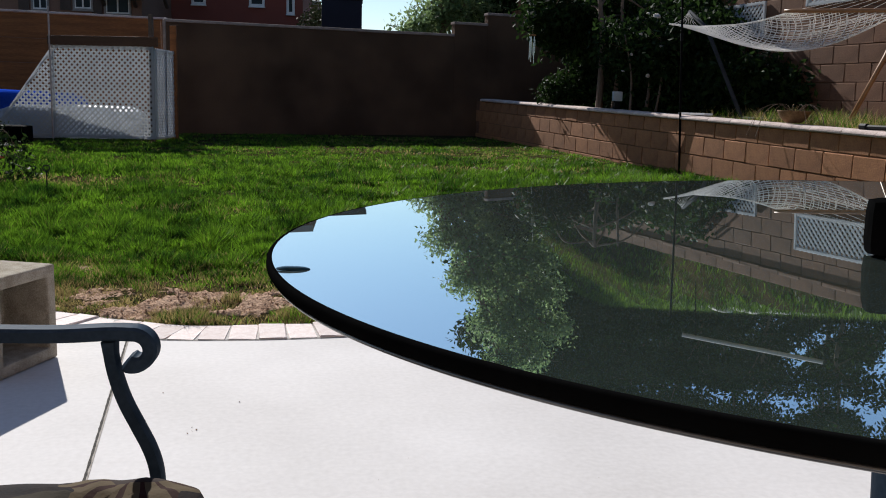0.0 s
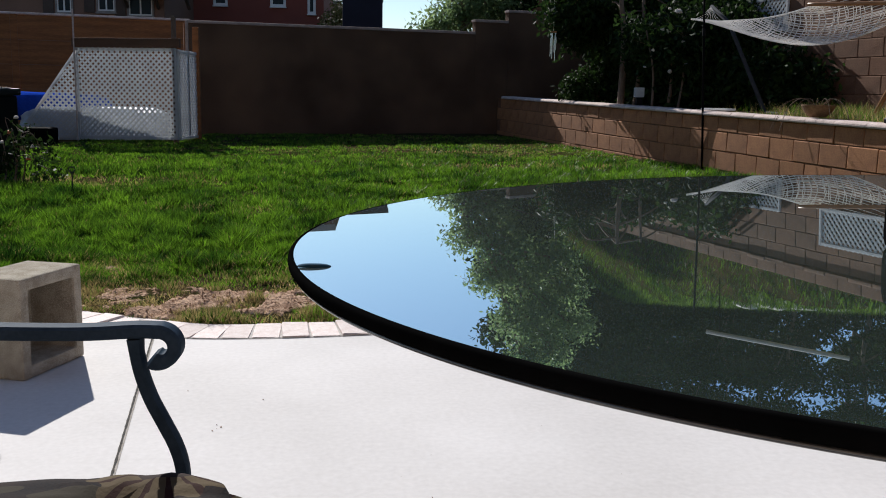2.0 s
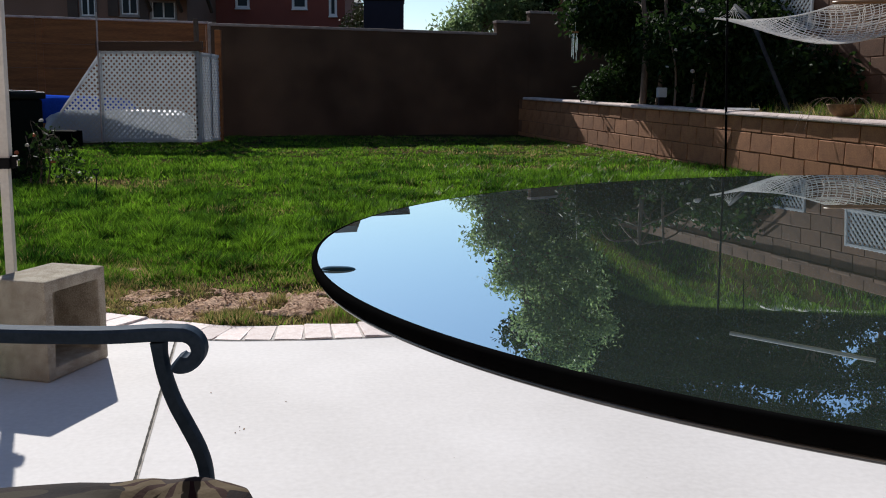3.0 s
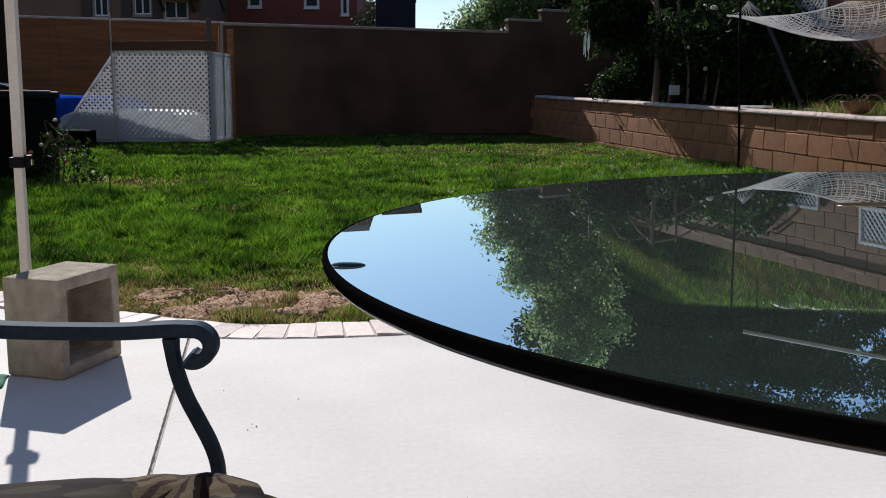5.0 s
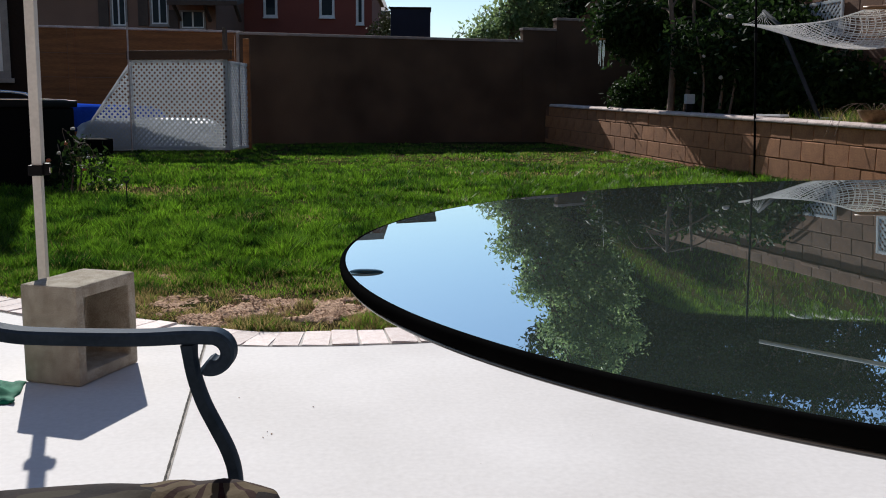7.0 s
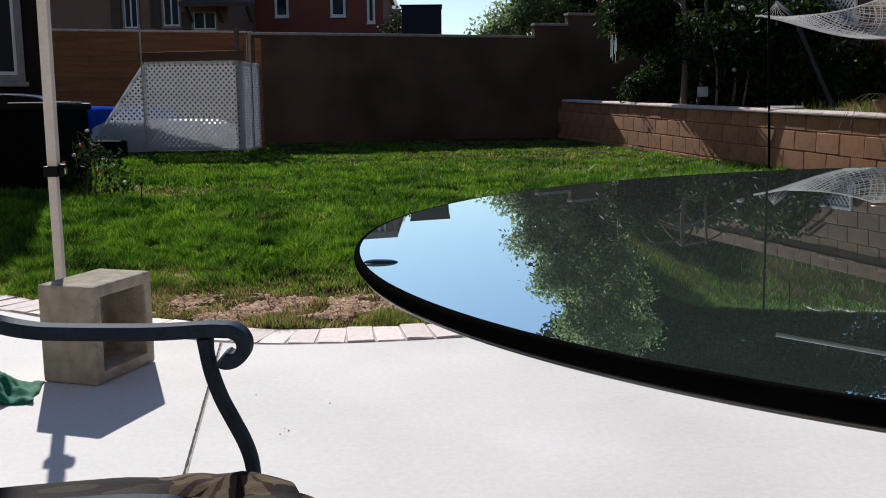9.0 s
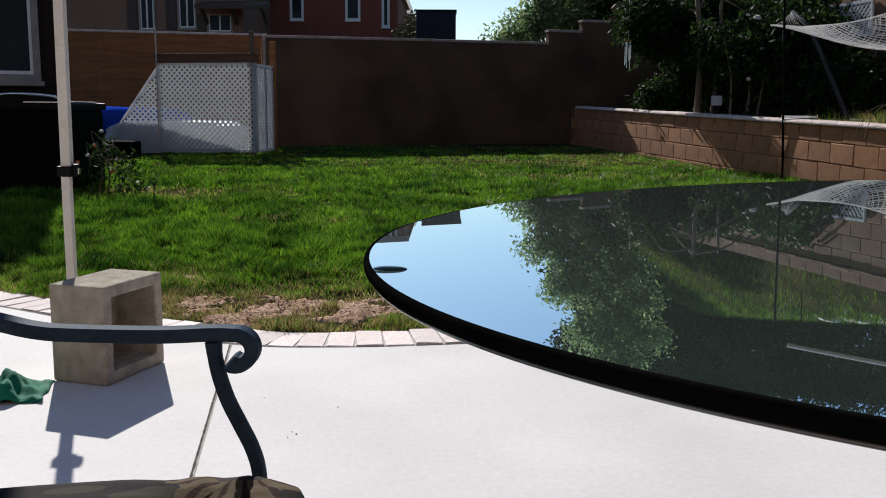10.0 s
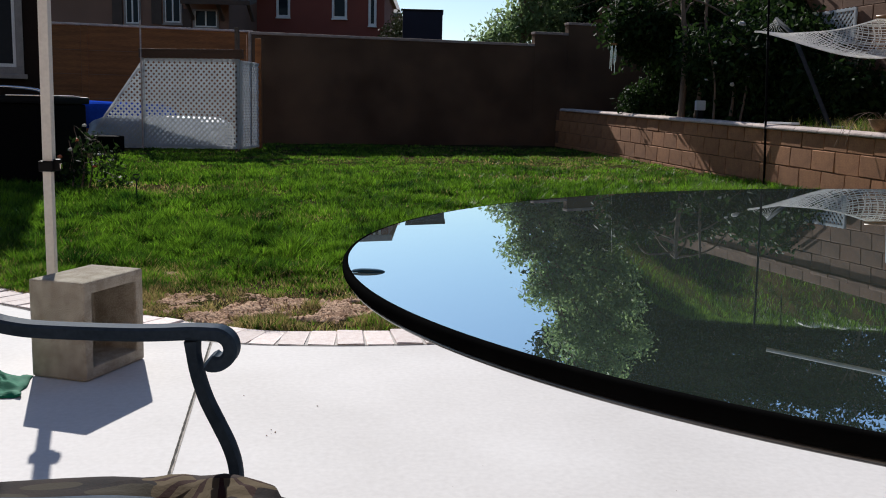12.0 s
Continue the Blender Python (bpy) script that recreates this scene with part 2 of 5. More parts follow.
def dust_film(m, amount, roughness):
    """A thin film of dust that scatters light forward over the gloss."""
    nt = m.node_tree
    out = nt.nodes["Material Output"].inputs["Surface"]
    under = out.links[0].from_socket
    film, mix = nt.nodes.new("ShaderNodeBsdfGlossy"), nt.nodes.new("ShaderNodeMixShader")
    film.inputs["Color"].default_value, film.inputs["Roughness"].default_value = (0.9, 0.9, 0.9, 1), roughness
    mix.inputs[0].default_value = amount
    nt.links.new(under, mix.inputs[1])
    nt.links.new(film.outputs[0], mix.inputs[2])
    nt.links.new(mix.outputs[0], out)


# a thin film of dust dulls the glass at low angles
M_GLASS.node_tree.nodes["Principled BSDF"].inputs["Sheen Weight"].default_value = 0.07
M_GLASS.node_tree.nodes["Principled BSDF"].inputs["Sheen Roughness"].default_value = 0.25
mirror_coat(M_GLASS, 0.68, (0.88, 0.975, 1.0))
dust_film(M_GLASS, 0.012, 0.30)
for leafy, share in ((M_BLADE, 0.5), (M_HILLGRASS_SHADED, 0.4), (M_DRY, 0.5), (M_LEAF, 0.35), (M_LEAF2, 0.7), (M_PETAL, 0.5)):
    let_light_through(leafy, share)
let_light_through(M_TARP, 0.4)
# for the added wall behind the camera, warm for its bounce light
M_BOUNCE_WALL = mat("warm_bounce_wall", (0.24, 0.17, 0.12), (0.20, 0.14, 0.10), 0.9, 1.0, 40, 0.3)
let_light_through(M_WHITE, 0.5)
let_light_through(M_ROPE, 0.6)


# ---- mesh helpers ----
def mesh_of(name, bm, material, smooth=False):
    me = bpy.data.meshes.new(name)
    bm.normal_update()
    bm.to_mesh(me)
    bm.free()
    me.materials.append(material)
    if smooth:
        me.shade_smooth()
        if smooth == "bar":
            me.set_sharp_from_angle(angle=radians(28))
    return me


def part(name, bm, material, parent, label="", smooth=False):
    ob = new(name, mesh_of(name, bm, material, smooth))
    ob.parent = parent
    return tagged(ob, label) if label else ob


def piece(name, me, parent, m):
    ob = new(name, me)
    ob.parent, ob.matrix_basis = parent, m
    return ob


def thing(name, label, category, loc=(0, 0, 0), rz=0, group="", kind=""):
    ob = new(name)
    ob.empty_display_size = 0.1
    ob.matrix_basis = pose(*loc, 0, 0, rz)
    return tagged(ob, label, category, group, kind)


def add_box(bm, a, b, bevel=0.0, m=None):
    r = bmesh.ops.create_cube(bm, size=1)
    vs = r["verts"]
    for v in vs:
        v.co = Vector([(a[i] + b[i]) / 2 + v.co[i] * (b[i] - a[i]) for i in range(3)])
    if bevel:
        es = list({e for v in vs for e in v.link_edges})
        r = bmesh.ops.bevel(bm, geom=es, offset=bevel, segments=2, affect="EDGES", profile=0.7)
        vs = r["verts"]
    if m:
        bmesh.ops.transform(bm, matrix=m, verts=vs)
    return bm


def box(a, b, bevel=0.0, m=None):
    return add_box(bmesh.new(), a, b, bevel, m)


BAR = ((1, 0.6), (0.78, 1), (-0.78, 1), (-1, 0.6), (-1, -0.6), (-0.78, -1), (0.78, -1), (1, -0.6))


def add_tube(bm, pts, rad, n=8, closed_ends=True, flat=None):
    """A tube along points; rad is one radius or a list; flat squeezes a square-ish section (w, h)."""
    pts = [Vector(p) for p in pts]
    rings = []
    ref = None
    for i, p in enumerate(pts):
        d = (pts[min(i + 1, len(pts) - 1)] - pts[max(i - 1, 0)]).normalized()
        if ref is None:
            ref = Vector((0, 0, 1)) if abs(d.z) < 0.9 else Vector((0, 1, 0))
        side = d.cross(ref).normalized()
        up = side.cross(d).normalized()
        ref = up
        r = rad[i] if isinstance(rad, (list, tuple)) else rad
        ring = []
        for k in range(n):
            a = 2 * math.pi * (k + 0.5) / n
            c, s = math.cos(a), math.sin(a)
            if flat:
                c, s = BAR[k][0] * flat[0], BAR[k][1] * flat[1]
            ring.append(bm.verts.new(p + (side * c + up * s) * r))
        rings.append(ring)
    for a, b in zip(rings, rings[1:]):
        for k in range(n):
            bm.faces.new((a[k], a[(k + 1) % n], b[(k + 1) % n], b[k]))
    if closed_ends:
        bm.faces.new(rings[0][::-1])
        bm.faces.new(rings[-1])
    return bm


def tube(pts, rad, n=8, flat=None):
    return add_tube(bmesh.new(), pts, rad, n, True, flat)


def curve_pts(ctrl, n=8):
    """Catmull-Rom through the control points."""
    c = [Vector(p) for p in ctrl]
    c = [2 * c[0] - c[1], *c, 2 * c[-1] - c[-2]]
    out = []
    for i in range(1, len(c) - 2):
        for k in range(n):
            t = k / n
            out.append(0.5 * (2 * c[i] + (c[i + 1] - c[i - 1]) * t + (2 * c[i - 1] - 5 * c[i] + 4 * c[i + 1] - c[i + 2]) * t * t
                              + (3 * c[i] - c[i - 1] - 3 * c[i + 1] + c[i + 2]) * t ** 3))
    return out + [c[-2]]


def lathe(profile, n=64):
    bm = bmesh.new()
    rings = [[bm.verts.new((r * math.cos(2 * math.pi * k / n), r * math.sin(2 * math.pi * k / n), z)) for k in range(n)] for r, z in profile]
    for a, b in zip(rings, rings[1:]):
        for k in range(n):
            bm.faces.new((a[k], a[(k + 1) % n], b[(k + 1) % n], b[k]))
    bm.faces.new(rings[0][::-1])
    bm.faces.new(rings[-1])
    return bm


def tri_mesh(name, verts, faces, material):
    """A mesh from arrays: verts (n, 3), faces (m, k)."""
    me = bpy.data.meshes.new(name)
    k = faces.shape[1]
    me.vertices.add(len(verts))
    me.vertices.foreach_set("co", verts.astype(np.float32).ravel())
    me.loops.add(faces.size)
    me.loops.foreach_set("vertex_index", faces.astype(np.int32).ravel())
    me.polygons.add(len(faces))
    me.polygons.foreach_set("loop_start", np.arange(0, faces.size, k, dtype=np.int32))
    me.update(calc_edges=True)
    me.materials.append(material)
    return me


def smoothstep(a, b, x):
    t = np.clip((x - a) / (b - a), 0, 1)
    return t * t * (3 - 2 * t)


# ---- the lie of the land ----
LAWN_RISE, LAWN_Y = 0.017, 3.2
EDGE = curve_pts([(-7.0, 6.3, 0), (-4.2, 5.05, 0), (-2.9, 4.38, 0), (-1.82, 3.79, 0), (-1.25, 3.44, 0), (-0.76, 3.215, 0), (-0.42, 3.185, 0), (0.02, 3.243, 0),
                  (0.7, 3.40, 0), (1.8, 3.75, 0), (3.2, 4.3, 0), (4.6, 4.9, 0)], 24)
EDGE_X = np.array([p.x for p in EDGE])
EDGE_Y = np.array([p.y for p in EDGE])
RET_A, RET_B = Vector((5.85, -1.5, 0)), Vector((2.085, 16.875, 0))     # foot of the low wall, lawn side
RET_U = (RET_B - RET_A).normalized()
RET_N = Vector((RET_U.y, -RET_U.x, 0))                               # towards the terrace
BACK_A, BACK_B = Vector((-9.5, 13.55, 0)), Vector((5.2, 17.70, 0))
BACK_U = (BACK_B - BACK_A).normalized()
BACK_N = Vector((-BACK_U.y, BACK_U.x, 0))


def lawn_z(x, y):
    return LAWN_RISE * np.clip(y - LAWN_Y, 0, 16)


def along(origin, u, n):
    """The pose of a wall's own axes: x along it, y into it."""
    m = Matrix.Identity(4)
    m.col[0], m.col[1], m.col[3] = (*u, 0), (*n, 0), (*origin, 1)
    return m


RET_M = along(RET_A, RET_U, RET_N)
BACK_M = along(BACK_A, BACK_U, BACK_N)
RET_LEN, BACK_LEN = (RET_B - RET_A).length, (BACK_B - BACK_A).length
TERRACE_OFF, HILL_WALL_OFF = 0.2, 1.75


def ret_top(s):
    """Height of the low wall's top at s metres along it."""
    p = RET_A + RET_U * s
    return 0.837 + (p.y - 14.4) * 0.0215


# ground: one sheet to the horizon
def build_ground():
    xs = np.concatenate([[-2500, -400, -80, -25], np.linspace(-12, 12, 61), [25, 80, 400, 2500]])
    ys = np.concatenate([[-2500, -400, -60, -12], np.linspace(-4, 24, 71), [40, 90, 400, 3000]])
    gx, gy = np.meshgrid(xs, ys)
    rng = np.random.default_rng(3)
    gz = lawn_z(gx, gy) - 0.06 + np.where((abs(gx) < 12) & (gy > 3) & (gy < 17), rng.normal(0, 0.006, gx.shape), 0)
    edge = np.interp(gx, EDGE_X, EDGE_Y)
    gz = np.where(gy > edge + 0.1, gz + 0.045, gz)
    v = np.stack([gx, gy, gz], -1).reshape(-1, 3)
    w = len(xs)
    i = (np.arange(len(ys) - 1)[:, None] * w + np.arange(w - 1)[None, :]).ravel()
    f = np.stack([i, i + 1, i + w + 1, i + w], 1)
    ob = new("ground", tri_mesh("ground", v, f, M_TURF))
    tagged(ob, "uneven lawn soil under short green grass", "ground", kind="structure")


build_ground()


# ---- patio ----
def build_patio():
    bm = bmesh.new()
    top = [bm.verts.new((p.x, p.y, 0)) for p in EDGE]
    low = [bm.verts.new((p.x, -6.0, 0)) for p in EDGE]
    for a, b, c, d in zip(low, low[1:], top[1:], top):
        bm.faces.new((a, b, c, d))
    r = bmesh.ops.extrude_face_region(bm, geom=bm.faces[:])
    for v in r["geom"]:
        if isinstance(v, bmesh.types.BMVert):
            v.co.z -= 0.1
    bmesh.ops.recalc_face_normals(bm, faces=bm.faces)
    patio = tagged(new("patio", mesh_of("patio", bm, M_CONC)), "pale sunlit concrete patio slab with a control joint", "patio", kind="structure")
    # control joint: a dirty groove line across the slab
    a, b = Vector((-0.768, 3.200, 0)), Vector((-0.5745, 1.985, 0))
    u = (b - a).normalized()
    w = Vector((u.y, -u.x, 0))
    rng = random.Random(5)
    n = 260
    # the tooled edge: a grey-tan strip beside the crack, darker than the slab
    bm = bmesh.new()
    left, right = [], []
    for i in range(n + 1):
        p = a + u * (4.2 * i / n)
        left.append(bm.verts.new(p - w * (0.0070 + rng.uniform(-0.0002, 0.0002)) + Vector((0, 0, 0.0012))))
        right.append(bm.verts.new(p + w * 0.003 + Vector((0, 0, 0.0012))))
    for i in range(n):
        bm.faces.new((left[i], right[i], right[i + 1], left[i + 1]))
    part("tooled_edge", bm, M_JOINT_STRIP, patio, "grey-tan tooled edge of the joint")
    # the crack itself, of uneven width
    bm = bmesh.new()
    left, right = [], []
    for i in range(n + 1):
        p = a + u * (4.2 * i / n) + w * rng.uniform(-0.0003, 0.0003) + Vector((0, 0, 0.0028))
        h = 0.0027 * rng.uniform(0.6, 1.25)
        left.append(bm.verts.new(p - w * h))
        right.append(bm.verts.new(p + w * h))
    for i in range(n):
        bm.faces.new((left[i], right[i], right[i + 1], left[i + 1]))
    part("control_joint", bm, M_JOINT, patio, "dark dirt in the narrow groove")
    bm = bmesh.new()
    a = [bm.verts.new((p.x, p.y - 0.003, 0.002)) for p in EDGE]
    b = [bm.verts.new((p.x, p.y + 0.006, 0.002)) for p in EDGE]
    for i in range(len(EDGE) - 1):
        bm.faces.new((a[i], a[i + 1], b[i + 1], b[i]))
    part("edge_joint", bm, M_JOINT, patio)
    # small dark specks and leaf bits lying on the slab
    bm = bmesh.new()
    spots = [(0.402, 2.743), (0.430, 2.716), (-0.403, 2.318), (-0.407, 2.275), (-0.389, 2.300), (-0.398, 2.290), (-0.530, 2.600), (-0.31, 2.52), (0.12, 1.86)]
    spots += [(rng.uniform(-1.9, 1.5), rng.uniform(1.5, 3.1)) for i in range(22)]
    for i, (x, y) in enumerate(spots):
        s = rng.uniform(0.0010, 0.0024) if i < 9 else rng.uniform(0.0004, 0.0010)
        q = pose(x, y, 0.0015, rng.uniform(-12, 12), rng.uniform(-12, 12), rng.uniform(0, 360)) @ Matrix.Diagonal((rng.uniform(1.0, 1.8), rng.uniform(0.5, 0.9), 0.5, 1))
        g = bmesh.ops.create_icosphere(bm, subdivisions=1, radius=s)
        for v in g["verts"]:
            v.co *= rng.uniform(0.75, 1.25)
        bmesh.ops.transform(bm, matrix=q, verts=g["verts"])
    tagged(new("leaf_litter", mesh_of("leaf_litter", bm, M_CLAYPOT)), "scattered dry bits lying on the concrete", "litter", kind="stuff")


build_patio()


def build_brick_edge():
    """Soldier course of pale bricks along the slab's curved edge."""
    bm = bmesh.new()
    ins, outs = [], []
    for i, p in enumerate(EDGE):
        d = (EDGE[min(i + 1, len(EDGE) - 1)] - EDGE[max(i - 1, 0)]).normalized()
        n = Vector((-d.y, d.x, 0))
        ins.append(bm.verts.new(p + n * 0.004 + Vector((0, 0, -0.0015))))
        outs.append(bm.verts.new(p + n * 0.222 + Vector((0, 0, -0.0015))))
    for i in range(len(EDGE) - 1):
        bm.faces.new((ins[i], ins[i + 1], outs[i + 1], outs[i]))
    r = bmesh.ops.extrude_face_region(bm, geom=bm.faces[:])
    for v in r["geom"]:
        if isinstance(v, bmesh.types.BMVert):
            v.co.z -= 0.08
    bmesh.ops.recalc_face_normals(bm, faces=bm.faces)
    edge = tagged(new("brick_edging", mesh_of("brick_edging", bm, M_MORTAR)), "curved edging of pale pink bricks set beside the lawn", "edging", kind="structure")
    meshes = []
    rng = random.Random(8)
    for k in range(5):
        b = box((-0.047, 0.012, -0.06), (0.047, 0.216, 0.004), 0.005)
        for v in b.verts:
            v.co += Vector((rng.uniform(-1, 1), rng.uniform(-1, 1), rng.uniform(-1, 1))) * 0.0018
        meshes.append(mesh_of("brick", b, M_BRICK))
    s, nxt = 0.0, 0.0
    for a, b in zip(EDGE, EDGE[1:]):
        L = (b - a).length
        while nxt <= s + L:
            p = a.lerp(b, (nxt - s) / L)
            if -3.6 < p.x < 3.4:
                d = b - a
                piece("brick", meshes[rng.randrange(5)], edge, pose(p.x, p.y, rng.uniform(-0.003, 0.002), rng.uniform(-.7, .7), rng.uniform(-.7, .7), math.degrees(math.atan2(d.y, d.x))))
            nxt += 0.105
        s += L


# ---- walls ----
def block_mesh(name, l, d, h, material, seed, bevel=0.008):
    rng = random.Random(seed)
    b = box((-l / 2, 0, 0), (l / 2, d, h), bevel)
    for v in b.verts:
        v.co += Vector((rng.uniform(-1, 1), rng.uniform(-1, 1), rng.uniform(-1, 1))) * 0.002
    return mesh_of(name, b, material)


RET_SLOPE = math.atan(0.0215 * RET_U.y)
CAP_PROFILE = ((0.014, 0.0), (0.004, 0.006), (0.0, 0.016), (0.002, 0.027), (0.010, 0.037), (0.022, 0.043), (0.040, 0.046), (0.235, 0.046), (0.235, 0.0))


def cap_mesh(seed):
    """A bullnose coping block."""
    rng = random.Random(seed)
    bm = bmesh.new()
    ends = []
    for x in (-0.197, 0.197):
        ends.append([bm.verts.new((x + rng.uniform(-0.002, 0.002), y + rng.uniform(-0.0015, 0.0015), z + rng.uniform(-0.001, 0.001))) for y, z in CAP_PROFILE])
    n = len(CAP_PROFILE)
    for k in range(n):
        bm.faces.new((ends[0][k], ends[0][(k + 1) % n], ends[1][(k + 1) % n], ends[1][k]))
    bm.faces.new(ends[0][::-1])
    bm.faces.new(ends[1])
    bmesh.ops.recalc_face_normals(bm, faces=bm.faces)
    return mesh_of("cap", bm, M_CAP)



def build_low_wall():
    wall = tagged(new("wall_low", mesh_of("wall_low", box((0, 0.012, -1.0), (RET_LEN, 0.19, -0.05)), M_CLAY_DIM)),
                  "low retaining wall of tan concrete blocks with a pale cap", "retaining wall", kind="structure")
    base = RET_M @ Matrix.Translation((0, 0, ret_top(0))) @ Matrix.Rotation(-RET_SLOPE, 4, "Y")
    wall.matrix_basis = base
    blocks = [block_mesh("block", 0.361, 0.16, 0.192, M_CLAY, i) for i in range(4)]
    thin = [block_mesh("block", 0.361, 0.16, 0.150, M_CLAY, i + 9) for i in range(3)]
    caps = [cap_mesh(i + 20) for i in range(3)]
    rng = random.Random(4)
    n = int(RET_LEN / 0.37)
    for row, (z, kind, off) in enumerate(((-0.21, thin, 0.0), (-0.41, blocks, 0.18), (-0.61, blocks, 0.0), (-0.81, blocks, 0.18))):
        for i in range(n):
            piece("block", rng.choice(kind), wall, pose(0.19 + off + i * 0.37, rng.uniform(0, 0.004), z + 0.004, 0, 0, rng.uniform(-0.3, 0.3)))
    for i in range(int(RET_LEN / 0.4)):
        piece("cap", rng.choice(caps), wall, pose(0.2 + i * 0.4, -0.034, -0.052, 0, 0, rng.uniform(-0.3, 0.3)))
    return wall


HILL_TOP = 2.76
HILL_M = along(RET_A + RET_N * HILL_WALL_OFF, RET_U, RET_N)


def build_hill_wall():
    wall = tagged(new("wall_high", mesh_of("wall_high", box((0, 0.012, 0), (RET_LEN + 3, 0.19, HILL_TOP - 0.05)), M_CLAY_DIM)),
                  "tall brown block wall behind the raised terrace", "block wall", kind="structure")
    wall.matrix_basis = HILL_M
    blocks = [block_mesh("block", 0.392, 0.16, 0.192, M_CLAY_DIM, i + 40) for i in range(4)]
    caps = [block_mesh("cap", 0.394, 0.235, 0.052, M_CLAY_DIM, i + 50, 0.012) for i in range(3)]
    rng = random.Random(14)
    rest = bmesh.new()
    for row in range(14):
        z = 0.14 + row * 0.2
        for i in range(int((RET_LEN + 3) / 0.4) - 1):
            s = 0.2 + 0.2 * (row % 2) + i * 0.4
            if 6.4 < s < 15.2 and z > 0.5:
                piece("block", rng.choice(blocks), wall, pose(s, rng.uniform(0, 0.004), z))
            elif z > 0.3:
                add_box(rest, (s - 0.196, 0, z), (s + 0.196, 0.16, z + 0.192))
    tagged(part("block_run", rest, M_CLAY_DIM, wall), kind="stuff")
    for i in range(int((RET_LEN + 3) / 0.4) - 1):
        piece("cap", rng.choice(caps), wall, pose(0.2 + i * 0.4, -0.025, HILL_TOP - 0.012))


def hill_z(s, o):
    """Height of the hillside s metres along the high wall and o metres behind it: steep behind the wall, then a plane that climbs away."""
    s, o = np.asarray(s, float), np.asarray(o, float)
    x = RET_A.x + RET_U.x * s + RET_N.x * (HILL_WALL_OFF + o)
    y = RET_A.y + RET_U.y * s + RET_N.y * (HILL_WALL_OFF + o)
    steep = np.interp(o, [0.15, 1.0, 2.2, 3.6, 4.6], [HILL_TOP - 0.12, 3.6, 4.6, 5.8, 6.4])
    crest = 0.6 + 0.218 * (0.93 * y + 0.37 * x) - 0.35 * smoothstep(5.0, 9.0, o)
    return np.maximum(HILL_TOP - 0.12, np.minimum(steep, crest))


def hill_at(x, y):
    d = Vector((x, y, 0)) - RET_A
    return float(hill_z(d.dot(RET_U), d.dot(RET_N) - HILL_WALL_OFF))


def build_terrace():
    bm = bmesh.new()
    rng = random.Random(2)
    rows = []
    for i in range(60):
        s = i * (RET_LEN + 2.5) / 59
        rows.append([bm.verts.new(RET_A + RET_U * s + RET_N * o + Vector((0, 0, min(ret_top(s), 0.86) - 0.07 + rng.uniform(-.02, .02) + 0.05 * (o > 0.6)))) for o in (0.17, 0.5, 0.9, 1.3, 1.78)])
    for a, b in zip(rows, rows[1:]):
        for k in range(4):
            bm.faces.new((a[k], a[k + 1], b[k + 1], b[k]))
    bmesh.ops.recalc_face_normals(bm, faces=bm.faces)
    tagged(new("terrace_soil", mesh_of("terrace_soil", bm, M_SOIL)), "dry soil of the raised planting terrace", "soil", kind="structure")
    bm = bmesh.new()
    rows = []
    for i in range(50):
        s = i * (RET_LEN + 12) / 49
        rows.append([bm.verts.new(RET_A + RET_U * s + RET_N * (HILL_WALL_OFF + o) + Vector((0, 0, float(hill_z(s, o)) + rng.uniform(-.05, .05)))) for o in (0.15, 0.6, 1.0, 1.6, 2.2, 2.9, 3.6, 4.6, 7, 10, 14)])
    for a, b in zip(rows, rows[1:]):
        for k in range(10):
            bm.faces.new((a[k], a[k + 1], b[k + 1], b[k]))
    bmesh.ops.recalc_face_normals(bm, faces=bm.faces)
    tagged(new("hillside", mesh_of("hillside", bm, M_TURF)), "grassy hillside rising above the high block wall", "hillside", kind="structure")


def build_back_wall():
    """Brown stuccoed garden wall that steps up twice."""
    def s_at(x):
        return (x - BACK_A.x) / BACK_U.x
    wall = tagged(new("wall_back"), "shaded brown garden wall stepping up at one end", "garden wall", kind="structure")
    wall.matrix_basis = BACK_M
    for x0, x1, z in ((-3.0, 1.67, 1.975), (1.67, 2.27, 2.185), (2.27, 5.1, 2.37)):
        a, b = s_at(x0), s_at(x1)
        part("wall_section", box((a + 0.001, 0, -0.2), (b, 0.15, z - 0.045), 0.004), M_STUCCO, wall)
        # paler than the wall: the sunlit top line is put into the colour
        part("coping", box((a - 0.01, -0.018, z - 0.045), (b + 0.0, 0.168, z), 0.01), M_COPE, wall, "coping paled for the sunlight on the wall top")
    # plank fence that takes the wall's line on towards the house
    fence = tagged(new("fence"), "reddish brown wooden fence of wide horizontal boards", "fence", kind="structure")
    fence.matrix_basis = BACK_M @ pose(-0.55, 2.3, -0.075)
    rng = random.Random(31)
    end = s_at(-3.02) + 0.75
    bounds = [0.0, end - 5.5, end - 2.85, end]
    for a, b in zip(bounds, bounds[1:]):
        for k in range(5):
            part("board", box((a + 0.06, rng.uniform(0, 0.006), 0.12 + k * 0.415), (b - 0.06, 0.03, 0.12 + k * 0.415 + 0.408), 0.004), M_FENCE, fence)
        part("post", box((b - 0.055, -0.012, -0.2), (b + 0.055, 0.1, 2.20), 0.006), M_FENCE, fence)
    # pale cap colour paints the sunlit line along the fence top
    part("top_rail", box((0, -0.03, 2.20), (end + 0.05, 0.11, 2.235), 0.005), M_CAP, fence, "top rail paled for the sunlight on the fence top")


